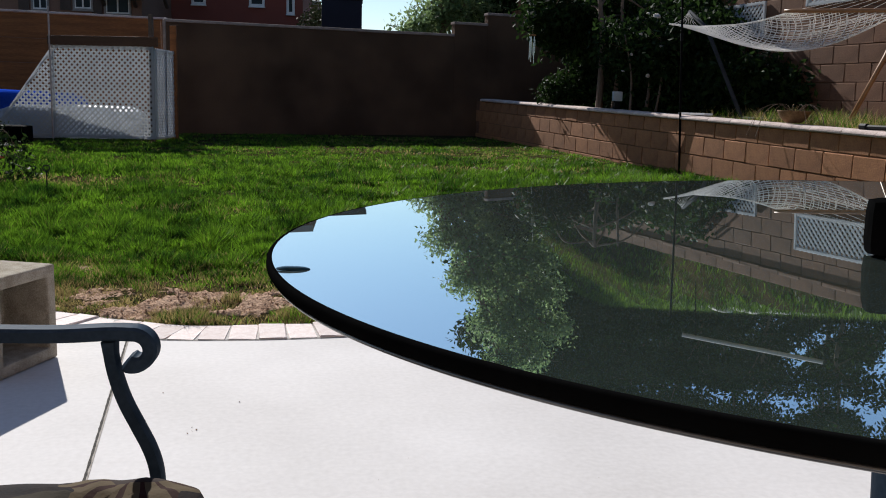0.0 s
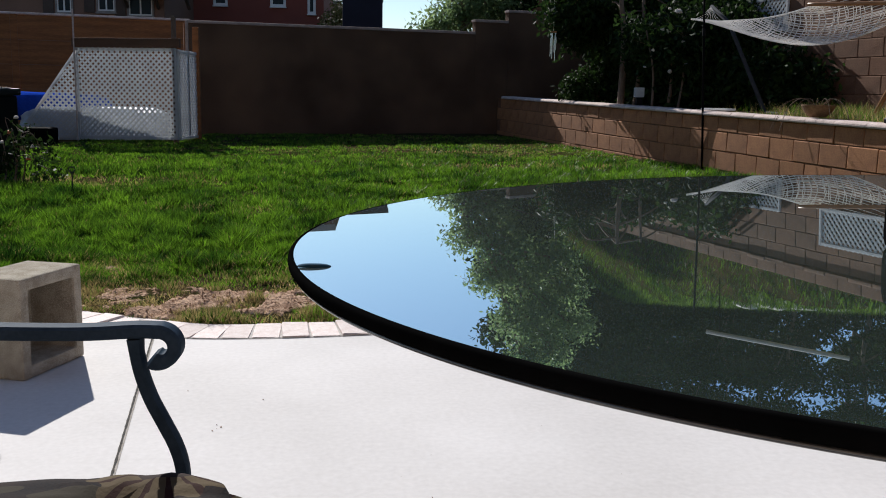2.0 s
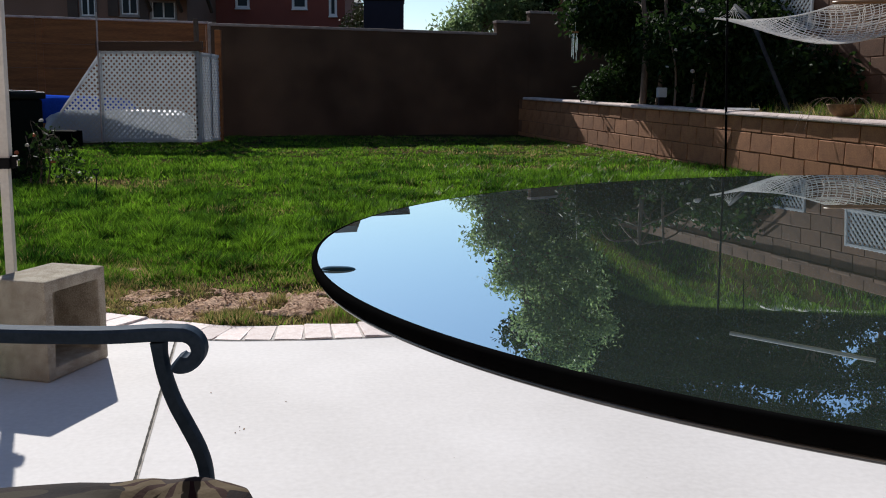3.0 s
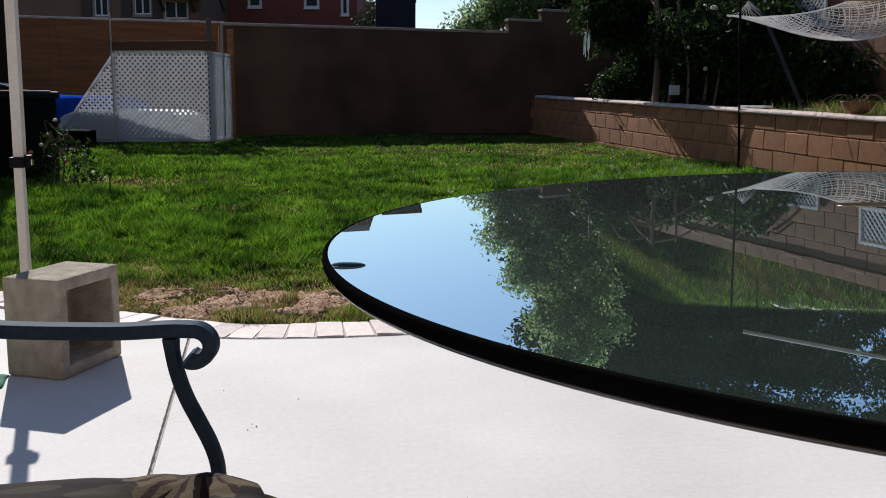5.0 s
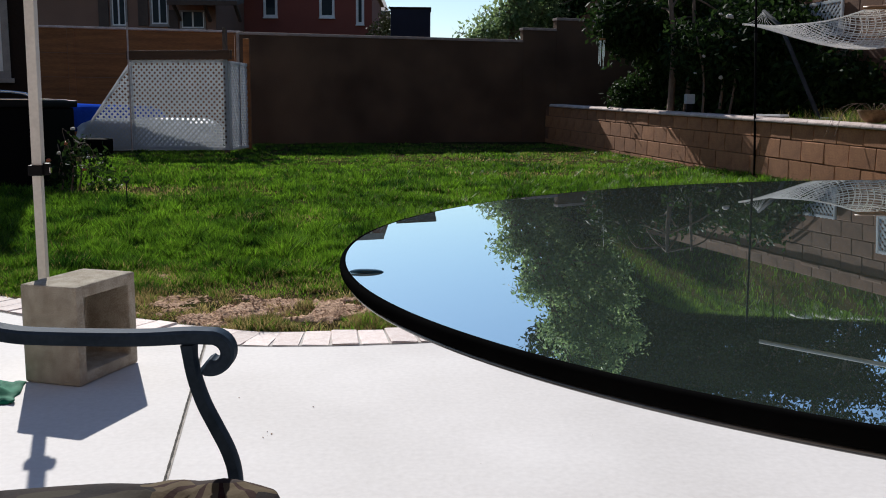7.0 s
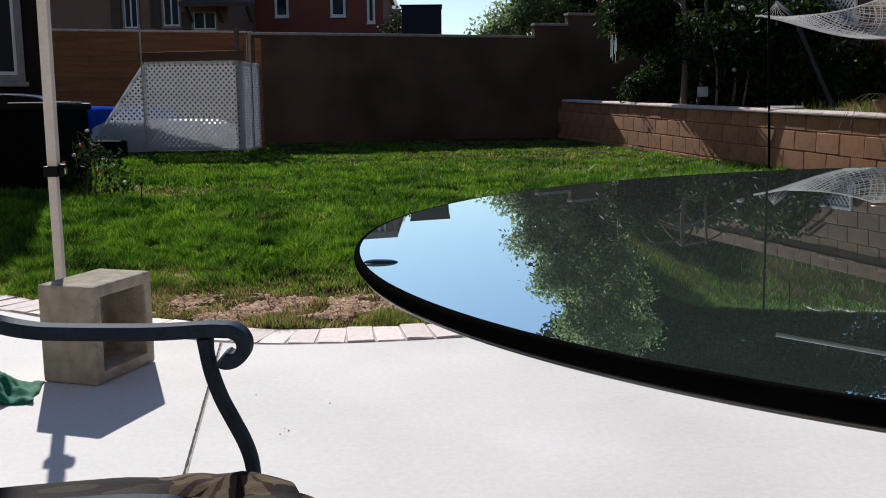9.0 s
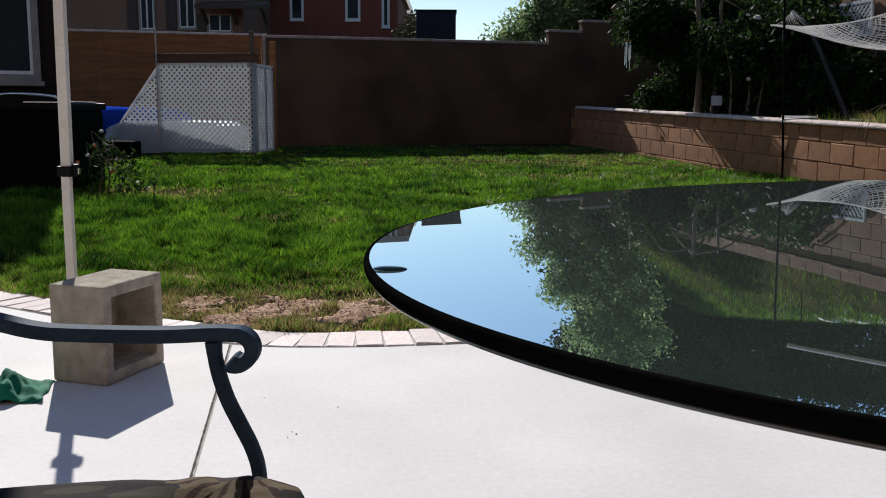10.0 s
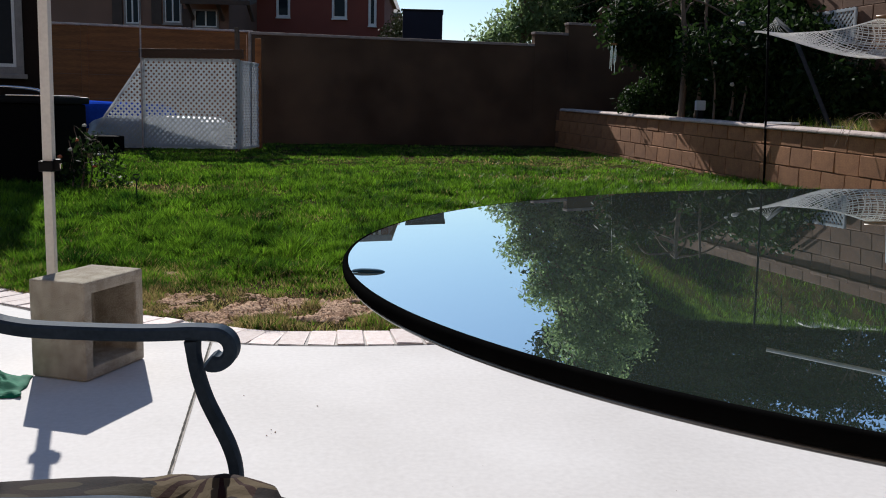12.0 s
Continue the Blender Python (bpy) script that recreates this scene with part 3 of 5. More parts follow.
# ---- lattice screens ----
def lattice_slats(w, h, parent, pitch=0.080, width=0.0262, corner=None):
    """Crossed diagonal slats, clipped to w x h in the xz plane. corner: keep only below the line from (0, 0) to (w, h)."""
    for sign in (1, -1):
        c = -h + pitch / 2
        while c < w:
            # line x = c + z (sign 1) or x = c + h - z (sign -1)
            z0, z1 = max(0, -c), min(h, w - c)
            c += pitch
            cc = c - pitch
            if z1 - z0 < 0.02:
                continue
            pa, pb = (cc + z0, z0), (cc + z1, z1)
            if sign < 0:
                pa, pb = (cc + z0, h - z0), (cc + z1, h - z1)
            if corner:
                # keep the part with z <= x * h / w
                f = lambda p: p[0] * h / w - p[1]
                fa, fb = f(pa), f(pb)
                if fa <= 0 and fb <= 0:
                    continue
                if fa * fb < 0:
                    t = fa / (fa - fb)
                    cut = (pa[0] + (pb[0] - pa[0]) * t, pa[1] + (pb[1] - pa[1]) * t)
                    pa, pb = (cut, pb) if fa < 0 else (pa, cut)
            L = math.hypot(pb[0] - pa[0], pb[1] - pa[1])
            if L < 0.02:
                continue
            ang = math.degrees(math.atan2(pb[1] - pa[1], pb[0] - pa[0]))
            y = 0.0 if sign > 0 else 0.007
            part("slat", box((0, y, -width / 2), (L, y + 0.006, width / 2), 0, pose(pa[0], 0, pa[1], 0, -ang, 0)), M_WHITE, parent)


def lattice_panel(label, loc, rz, w, h, frame_w=0.035, corner=None, tilt=0):
    p = thing("lattice_panel", label, "lattice panel", loc, rz, "white lattice panels")
    if tilt:
        p.matrix_basis = p.matrix_basis @ pose(0, 0, 0, tilt, 0, 0)
    lattice_slats(w, h, p, corner=corner)
    t = frame_w
    if corner:
        L = math.hypot(w, h)
        part("frame_rail", box((0, -0.006, -t / 2), (L, 0.018, t / 2), 0.003, pose(0, 0, 0, 0, -math.degrees(math.atan2(h, w)), 0)), M_WHITE, p)
        part("frame_rail", box((0, -0.006, 0), (w, 0.018, t), 0.003), M_WHITE, p)
    else:
        for z in (0, h - t):
            part("frame_rail", box((0, -0.006, z), (w, 0.018, z + t), 0.003), M_WHITE, p)
        for x in (0, w - t):
            part("frame_stile", box((x, -0.008, 0), (x + t, 0.02, h), 0.003), M_WHITE, p)
    return p


def build_enclosure():
    """Lattice screens round a corner of the lawn, with what is stored behind them."""
    ax, ay, bx, by = -4.19, 13.6, -2.75, 13.3
    ang = math.degrees(math.atan2(by - ay, bx - ax))
    w = math.hypot(bx - ax, by - ay)
    lattice_panel("white diagonal lattice panel screening a garden corner", (ax, ay, 0.2), ang, w, 1.24)
    lattice_panel("white lattice panel returning towards the back wall", (bx + 0.02, by + 0.02, 0.2), 84, 0.95, 1.22)
    lattice_panel("triangular white lattice panel beside the screen", (ax - 0.86, ay + 0.08, 0.2), 0, 0.85, 1.20, corner=True)
    rail = tagged(new("screen_rail", mesh_of("screen_rail", box((-0.03, -0.03, 0), (w + 0.06, 0.02, 0.125), 0.004), M_BOARD)), "dark brown board along the top of the lattice", "board")
    rail.matrix_basis = pose(ax, ay, 1.445, 0, 0, ang)
    for i, (x, y, z, m, r) in enumerate(((ax, ay - 0.03, 1.98, M_CAP, 0.010), (bx - 0.04, by + 0.06, 1.9, M_BARK, 0.03), (bx + 0.05, by + 0.5, 1.86, M_COPE, 0.02), (bx + 0.10, by + 0.9, 1.80, M_FENCE, 0.045))):
        p = thing("fence_post", ("thin white post" if i == 0 else "weathered wooden post") + " rising above the lattice screen", "post", (x, y, float(lawn_z(x, y)) - 0.05), 0, "screen posts")
        part("shaft", box((-r, -r, 0), (r, r, z - 0.15), 0.006), m, p)
    # stored things behind the lattice
    def soft(name, label, cat, a, b, material, seed):
        bm = bmesh.new()
        bmesh.ops.create_icosphere(bm, subdivisions=4, radius=1)
        for v in bm.verts:
            q = v.co.copy()
            v.co = Vector([math.copysign(abs(c) ** 0.55, c) for c in q])
            v.co *= 1 + 0.16 * noise.noise(q * 1.7 + Vector((seed, 0, 0))) + 0.05 * noise.noise(q * 5 + Vector((seed, 3, 0)))
            v.co = Vector([(a[i] + b[i]) / 2 + v.co[i] * (b[i] - a[i]) / 2 for i in range(3)])
        tagged(new(name, mesh_of(name, bm, material, True)), label, cat)
    soft("folded_tarp", "crumpled pale tarp heaped behind the lattice", "tarp", (-5.2, 13.75, 0.12), (-3.0, 14.4, 0.62), M_TARP, 3)
    soft("paddling_pool", "deflated blue paddling pool lying on the heaped tarp", "paddling pool", (-5.5, 13.95, 0.42), (-3.9, 14.4, 0.82), M_BLUE, 9)
    tub = thing("planter_box", "low black plastic planter on the grass", "planter", (-4.55, 12.9, 0.14))
    part("body", box((-0.26, -0.18, 0), (0.26, 0.18, 0.22), 0.02), M_BLACKMATT, tub)
    part("soil", box((-0.22, -0.14, 0.2), (0.22, 0.14, 0.225), 0.01), M_BLACKMATT, tub)


build_terrace()
build_back_wall()
build_enclosure()


# ---- houses ----
def window_unit(name, parent, x, z, w, h, frame_mat, m, bars=1, sill=True, t=0.07):
    """A window on the wall plane y = 0 of m (facing -y)."""
    win = thing(name, "", "", kind="")
    win.parent, win.matrix_basis = parent, m @ pose(x, 0, z)
    part("pane", box((0, -0.012, 0), (w, 0.03, h)), M_PANE, win)
    for a, b in (((-t, -0.05, -t), (w + t, 0.03, 0)), ((-t, -0.05, h), (w + t, 0.03, h + t)), ((-t, -0.05, 0), (0, 0.03, h)), ((w, -0.05, 0), (w + t, 0.03, h))):
        part("window_frame", box(a, b, 0.006), frame_mat, win)
    for a, b in (((0, -0.03, 0), (w, 0.03, 0.035)), ((0, -0.03, 0.035), (0.03, 0.03, h)), ((w - 0.03, -0.03, 0.035), (w, 0.03, h))):
        part("sash", box(a, b, 0.004), M_TRIMW, win, "white sash")
    for k in range(bars):
        c = w * (k + 1) / (bars + 1)
        part("mullion", box((c - 0.02, -0.035, 0), (c + 0.02, 0.03, h), 0.004), M_TRIMW, win)
    if sill:
        part("window_sill", box((-t * 1.4, -0.09, -t * 1.7), (w + t * 1.4, 0.03, -t), 0.008), frame_mat, win)
    return win


def house(label, loc, rz, w, d, h, wall_mat, roof_mat, roof_h=1.4, eave=0.45, windows=(), frame_mat=None, shutters=False):
    ho = thing("house", label, "house", loc, rz, "neighbouring houses")
    part("wall", box((0, 0, -1), (w, d, h), 0.02), wall_mat, ho)
    bm = bmesh.new()
    e = eave
    pts = [(-e, -e, h), (w + e, -e, h), (w + e, d + e, h), (-e, d + e, h), (w * 0.28, d / 2, h + roof_h), (w * 0.72, d / 2, h + roof_h)]
    v = [bm.verts.new(p) for p in pts]
    for f in ((0, 1, 5, 4), (1, 2, 5), (2, 3, 4, 5), (3, 0, 4), (3, 2, 1, 0)):
        bm.faces.new([v[i] for i in f])
    part("roof", bm, roof_mat, ho)
    part("fascia", box((-e, -e - 0.03, h - 0.16), (w + e, -e, h + 0.04), 0.01), M_TRIMG, ho)
    for (x, z, ww, hh, bars) in windows:
        window_unit("window", ho, x, z, ww, hh, frame_mat or M_TRIMW, Matrix.Identity(4), bars, t=0.045 if ww < 0.9 else 0.07)
        if shutters:
            part("shutter", box((x - 0.36, -0.04, z - 0.05), (x - 0.09, 0.03, z + hh + 0.05), 0.006), M_DARKROOF, ho, "dark wooden shutter")
    return ho


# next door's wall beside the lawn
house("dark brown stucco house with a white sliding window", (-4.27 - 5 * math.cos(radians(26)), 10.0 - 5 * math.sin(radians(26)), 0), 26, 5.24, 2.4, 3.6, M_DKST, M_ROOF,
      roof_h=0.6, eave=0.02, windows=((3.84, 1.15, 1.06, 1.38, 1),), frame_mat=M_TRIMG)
# two-storey houses beyond the fence
tan_house = house("tan two-storey house with dark shutters and white windows", (-12.9, 26.0, 0), 0, 7.25, 6, 4.4, M_TAN, M_ROOF,
      windows=((4.50, 2.9, 0.36, 1.2, 1), (5.55, 2.95, 0.42, 0.8, 1), (6.34, 2.85, 0.60, 0.42, 1)), frame_mat=M_TRIMG, shutters=True)
porch = part("porch_roof", box((6.2, -0.95, 0), (8.0, 0.05, 0.12), 0.01, pose(0, 0, 3.52, 10, 0, 0)), M_DARKROOF, tan_house, "dark porch roof")
for x in (6.3, 7.1, 7.9):
    part("bracket", tube([(x, 0.0, 3.05), (x, -0.7, 3.42)], 0.05, 6), M_DARKROOF, porch)
house("red stucco house with white-framed windows", (-6.75, 30.0, 0), 0, 5.05, 6, 4.45, M_RED, M_ROOF, roof_h=0.35, eave=0.12,
      windows=((1.75, 3.55, 0.34, 0.75, 0), (3.47, 3.55, 0.38, 0.75, 0), (4.60, 3.35, 0.16, 1.0, 0)))
house("distant pale house with a light tiled roof", (-3.45, 56.0, 0), 0, 1.15, 5, 6.2, M_TAN, M_ROOF, roof_h=1.1, eave=0.12, windows=((0.35, 5.0, 0.4, 0.7, 0),))


def build_unseen_wall():
    """Unseen wall added behind the camera: it blocks sky light and bounces warm sun."""
    w = tagged(new("wall_unseen", mesh_of("wall_unseen", box((-10, -3.3, -0.2), (9, -3.0, 5.6), 0.01), M_BOUNCE_WALL)), "unseen warm wall added behind the patio to block sky and bounce sun", "house wall", kind="structure")


build_unseen_wall()


def build_rail():
    """Pale timber rail on posts above the high wall."""
    a, b = Vector((5.1, 14.6, 4.45)), Vector((7.0, 13.6, 4.75))
    r = thing("timber_rail", "pale timber rail on posts above the hillside", "rail")
    part("beam", tube([a, a.lerp(b, 0.5), b], 0.035, 6), M_STONE, r)
    for k in (0.1, 0.9):
        p = a.lerp(b, k)
        part("post", tube([Vector((p.x, p.y, hill_at(p.x, p.y) - 0.1)), p], 0.009, 6), M_BLACKMATT, r)


build_rail()


def build_cabinet():
    c = thing("utility_cabinet", "dark navy metal cabinet on a post behind the wall", "cabinet", (-0.31, 18.5, 0.2))
    part("body", box((-0.375, -0.3, 1.60), (0.375, 0.3, 2.44), 0.02), M_NAVY, c)
    part("lid", box((-0.39, -0.315, 2.43), (0.39, 0.315, 2.465), 0.01), M_BLACKP, c)
    part("post", box((-0.08, -0.08, -0.3), (0.08, 0.08, 1.62), 0.01), M_STEELG, c)


build_cabinet()


# ---- plants ----
def leaf_cloud(rng, clumps, n, size, flat=0.75):
    """n leaf quads spread through ball-like clumps (x, y, z, r), thinner towards the rim."""
    c = np.array(clumps, float)
    w = c[:, 3] ** 2
    pick = rng.choice(len(c), n, p=w / w.sum())
    d = rng.normal(size=(n, 3))
    d /= np.linalg.norm(d, axis=1)[:, None]
    # twigs: leaves gather in small tufts
    k = max(8, n // 14)
    tuft = rng.normal(size=(k, 3))
    tuft /= np.linalg.norm(tuft, axis=1)[:, None]
    tr = rng.random(k) ** 0.45 * (0.8 + 0.35 * rng.random(k))
    t = rng.integers(0, k, n)
    pos = c[pick, :3] + (tuft[t] * tr[t, None]) * c[pick, 3:4] * np.array([1, 1, flat]) + d * size * 2.4 * rng.random((n, 1))
    a = rng.normal(size=(n, 3))
    a[:, 2] -= 0.5
    a /= np.linalg.norm(a, axis=1)[:, None]
    b = np.cross(a, rng.normal(size=(n, 3)))
    b /= np.linalg.norm(b, axis=1)[:, None]
    s = size * (0.6 + 0.8 * rng.random((n, 1)))
    v = np.stack([pos, pos + a * s * 0.55 + b * s * 0.26, pos + a * s * 1.15, pos + a * s * 0.55 - b * s * 0.26], 1).reshape(-1, 3)
    f = np.arange(4 * n).reshape(n, 4)
    return v, f


def tree(name, label, loc, trunk_pts, r0, clumps, n, size, leaf_mat, seed, category="tree", trunks=1):
    t = thing(name, label, category, loc)
    rng = np.random.default_rng(seed)
    pr = random.Random(seed)
    tips = None
    for k in range(trunks):
        off = Vector((pr.uniform(-1, 1), pr.uniform(-1, 1), 0)) * (0.0 if k == 0 else 0.22)
        pts = curve_pts([Vector(p) + off * (1 + 0.4 * p[2]) for p in trunk_pts], 6)
        m = len(pts)
        part("trunk", tube(pts, [r0 * (1 - 0.6 * i / m) * (0.7 if k else 1) for i in range(m)], 8), M_BARK, t, smooth=True)
    top = curve_pts(trunk_pts, 6)
    for (x, y, z, r) in clumps:
        limb = bmesh.new()
        a = top[pr.randrange(len(top) // 2, len(top))]
        b = Vector((x, y, z))
        mid = a.lerp(b, 0.5) + Vector((pr.uniform(-.15, .15), pr.uniform(-.15, .15), pr.uniform(0, .2)))
        add_tube(limb, curve_pts([a, mid, b], 4), [r0 * 0.38 * (1 - 0.085 * i) for i in range(9)], 5)
        for q in range(4):
            e = b + Vector((pr.gauss(0, 1), pr.gauss(0, 1), pr.gauss(0, .7))) * r * 0.55
            add_tube(limb, [mid.lerp(b, 0.6), b.lerp(e, .5), e], [r0 * 0.16, r0 * 0.1, r0 * 0.04], 4)
        part("limb", limb, M_BARK, t)
    v, f = leaf_cloud(rng, clumps, n, size)
    c = new("crown", tri_mesh("crown", v, f, leaf_mat))
    c.parent = t
    return t


def blossoms(parent, spots, r, material, name="blossom"):
    bm = bmesh.new()
    for k in range(14):
        a = 2 * math.pi * k * 0.38
        q = 0.35 + 0.65 * k / 14
        m = pose(0, 0, 0, 0, 0, math.degrees(a)) @ pose(0.35 * q, 0, 0.15 * (1 - q), 0, -60 + 65 * q, 0)
        g = bmesh.ops.create_icosphere(bm, subdivisions=1, radius=0.5)
        bmesh.ops.transform(bm, matrix=m @ Matrix.Diagonal((0.9, 0.9, 0.22, 1)), verts=g["verts"])
    me = mesh_of(name, bm, material, True)
    rng = random.Random(3)
    for p in spots:
        ob = piece(name, me, parent, pose(*p, rng.uniform(20, 90), 0, rng.uniform(-40, 40)) @ Matrix.Scale(r * rng.uniform(0.7, 1.1), 4))


# trees on the raised terrace
def T(s, o, z=0.0):
    p = RET_A + RET_U * s + RET_N * o
    return (p.x, p.y, min(ret_top(s), 0.86) - 0.09 + z)


def build_plants():
    s0 = 13.9
    x, y, z = T(14.29, 0.24)
    tree("tree", "dark tree with slender trunks on the terrace", (x, y, z),
         [(0, 0, -0.1), (0.03, 0.05, 0.9), (-0.03, 0.05, 1.4), (-0.05, 0.1, 1.9)], 0.05,
         [(-0.3, 0.65, 1.3, 0.45), (-0.55, 0.7, 1.5, 0.35), (0.5, 0.65, 1.3, 0.45), (-0.6, 0.6, 1.3, 0.45), (0.3, 0.6, 1.45, 0.4), (0.3, 0.8, 1.0, 0.5), (-0.4, 0.7, 1.05, 0.4), (1.1, 0.2, 1.1, 0.45), (0.9, 0.2, 1.3, 0.4)], 15000, 0.075, M_LEAF, 11, trunks=3)
    x, y, z = T(13.4, 0.45)
    bush = tree("rose_bush", "tall leggy rose bush with white blooms", (x, y, z), [(0, 0, -0.05), (0.04, 0, 0.5), (-0.03, 0, 1.0)], 0.025,
                [(0, 0, 0.75, 0.5), (-0.25, 0.2, 0.95, 0.42), (0.2, 0.1, 1.1, 0.4), (0.3, 0, 0.5, 0.35)], 5200, 0.06, M_LEAF, 12, "bush", trunks=3)
    blossoms(bush, [(-0.12, -0.3, 1.24), (-0.3, -0.3, 0.75), (-0.38, -0.25, 0.55), (0.1, -0.32, 0.6), (-0.1, -0.36, 0.5), (0.05, -0.36, 0.85), (-0.2, -0.3, 1.0)], 0.042, M_PETAL)
    blossoms(bush, [(0.02, -0.2, 1.22)], 0.085, M_PETAL)
    x, y, z = T(s0 + 1.7, 0.5)
    tree("shrub", "low rounded dark shrub on the terrace edge", (x, y, z), [(0, 0, -0.05), (0.02, 0, 0.2), (0, 0, 0.35)], 0.03,
         [(0, 0, 0.35, 0.42), (-0.3, 0, 0.3, 0.3), (0.4, -0.1, 0.3, 0.34)], 4200, 0.06, M_LEAF, 13, "shrub")
    x, y, z = T(s0 + 0.15, 1.25)
    tree("shrub", "dense dark shrub against the block wall", (x, y, z), [(0, 0, -0.05), (0.02, 0, 0.5), (0, 0, 1.2)], 0.04,
         [(0, 0, 0.6, 0.55), (0.1, 0.2, 1.0, 0.45), (-0.2, 0.4, 1.1, 0.4), (0.3, -0.4, 0.5, 0.45), (0.2, -0.7, 1.0, 0.45)], 9000, 0.07, M_LEAF, 14, "shrub")
    # a dark thicket fills the terrace up to the garden wall
    for i, (s, o, hh) in enumerate(((14.1, 1.58, 0.84), (14.8, 1.5, 0.82), (15.7, 1.4, 0.78), (13.7, 1.4, 0.66), (15.3, 0.95, 0.56), (14.6, 1.25, 0.58), (13.6, 1.35, 0.56), (13.3, 0.9, 0.56), (15.6, 1.0, 0.6), (15.5, 1.5, 0.62), (16.1, 1.35, 0.65), (14.2, 0.8, 0.55), (12.9, 1.45, 0.28), (12.5, 1.5, 0.28))):
        x, y, z = T(s, o)
        tree("shrub", "dense dark evergreen shrub filling the shaded terrace", (x, y, z), [(0, 0, -0.05), (0.02, 0, 0.5), (0, 0, 1.1)], 0.035,
             [(0, 0, 0.45 * hh, 0.5), (0.1, 0.2, 1.0 * hh, 0.55), (-0.2, -0.1, 1.5 * hh, 0.5), (0.25, -0.3, 0.35, 0.4), (0.1, 0.1, 1.9 * hh, 0.4)], 6500, 0.085, M_LEAF, 70 + i, "shrub")
    # beyond the back wall
    tree("tree", "light green leafy tree behind the garden wall", (1.75, 20.5, 0.2), [(0, 0, -0.3), (0.1, 0, 1.4), (0, 0.1, 2.6), (0.1, 0.1, 3.6)], 0.12,
         [(-0.6, 0, 2.1, 0.5), (-0.05, 0, 2.4, 0.7), (0.6, 0, 2.6, 0.8), (0.1, 0, 3.3, 0.65), (0.9, 0, 3.5, 0.8), (0.9, 0, 2.0, 0.6), (0.55, 0, 4.3, 0.6), (1.3, 0.2, 4.5, 0.7),
          (1.0, 0, 5.3, 0.6), (1.5, 0.3, 5.7, 0.6), (1.2, 0.1, 6.3, 0.5), (1.7, 0, 5.0, 0.5), (1.7, 0.2, 3.1, 0.7), (1.9, 0, 3.9, 0.65), (2.2, 0.2, 4.7, 0.6), (2.35, 0, 5.5, 0.55), (1.9, 0.2, 6.2, 0.5)], 25000, 0.088, M_LEAF2, 21)
    tree("tree", "dense dark evergreen behind the garden wall", (3.6, 20.8, 0.2), [(0, 0, -0.3), (0, 0, 1.2), (0, 0.1, 2.2), (0, 0, 3.0)], 0.12,
         [(0, 0, 1.9, 0.9), (-0.4, 0, 2.5, 0.8), (0.8, 0, 2.0, 0.9), (-0.2, 0, 3.2, 0.5)], 14000, 0.12, M_LEAF, 22)
    tree("tree", "small yellowish tree beside the red house", (-1.25, 27.5, 0.3), [(0, 0, -0.3), (0, 0, 1.2), (0, 0, 2.3)], 0.07,
         [(0, 0, 2.5, 0.5), (0.2, 0, 2.9, 0.4), (-0.25, 0, 2.2, 0.45)], 1800, 0.09, M_OLIVE, 23)
    # on the hillside, seen mirrored in the table
    for i, (hx, hy, n, k) in enumerate(((4.2, 28.2, 17000, 1.25), (6.1, 28.4, 17000, 1.25), (8.3, 28.8, 17000, 1.3), (10.6, 28.6, 12000, 1.4), (12.4, 27.8, 6500, 1.45), (14.4, 27.0, 4500, 1.5),
                                        (5.1, 29.2, 16000, 1.5), (7.2, 29.6, 16000, 1.6), (9.8, 29.6, 17000, 2.15), (12.3, 29.8, 20000, 2.5), (15.2, 29.4, 20000, 2.6), (18.0, 28.0, 16000, 2.5), (16.0, 25.4, 4000, 1.4))):
        p = Vector((hx, hy, 0))
        tree("tree", "tall dark tree standing above the hillside", (p.x, p.y, hill_at(hx, hy)), [(0, 0, -0.3), (0.1, 0, 0.7 * k), (-0.1, 0, 1.6 * k), (0.05, 0, 2.6 * k)], 0.10,
             [(0.4, 0, 0.5 * k, 0.9), (-0.7, 0.2, 0.6 * k, 0.9), (0.2, 0.1, 1.3 * k, 0.9), (1.0, -0.1, 1.1 * k, 0.8), (0.1, 0, 2.1 * k, 0.9), (-0.7, 0, 2.2 * k, 0.8), (0.8, 0, 2.3 * k, 0.8), (0, 0, 3.1 * k, 0.8)], n, 0.15, M_LEAF, 60 + i)
    bm = bmesh.new()
    for i in range(9):
        s = 14.6 + i * 0.27
        p = RET_A + RET_U * s + RET_N * (HILL_WALL_OFF + 2.1 + 0.08 * math.sin(i * 2.1))
        g = bmesh.ops.create_icosphere(bm, subdivisions=3, radius=1)
        for v in g["verts"]:
            v.co *= 1 + 0.3 * noise.noise(v.co * 1.3 + Vector((i * 7.0, 0, 0)))
        bmesh.ops.transform(bm, matrix=Matrix.Translation((p.x, p.y, float(hill_z(s, 2.1)) - 0.01)) @ Matrix.Rotation(math.atan2(RET_U.y, RET_U.x), 4, "Z") @ Matrix.Diagonal((0.31 + 0.08 * math.sin(i * 1.7), 0.2, 0.075, 1)), verts=g["verts"])
    tagged(new("stone_border", mesh_of("stone_border", bm, M_STONE)), "row of pale stones along the top of the hillside", "stone border", kind="structure")
    # rose by the black box
    rose = tree("rose_bush", "small rose bush with orange and white blooms", (-3.02, 8.05, 0.06), [(0, 0, -0.03), (0.03, 0, 0.2), (0.0, 0.0, 0.42)], 0.012,
                [(0.05, 0, 0.28, 0.16), (0.12, -0.05, 0.42, 0.12), (-0.1, 0, 0.16, 0.16), (0.16, 0, 0.14, 0.12), (0.26, -0.05, 0.3, 0.12), (0.3, 0, 0.1, 0.14)], 520, 0.045, M_LEAF, 41, "bush", trunks=3)
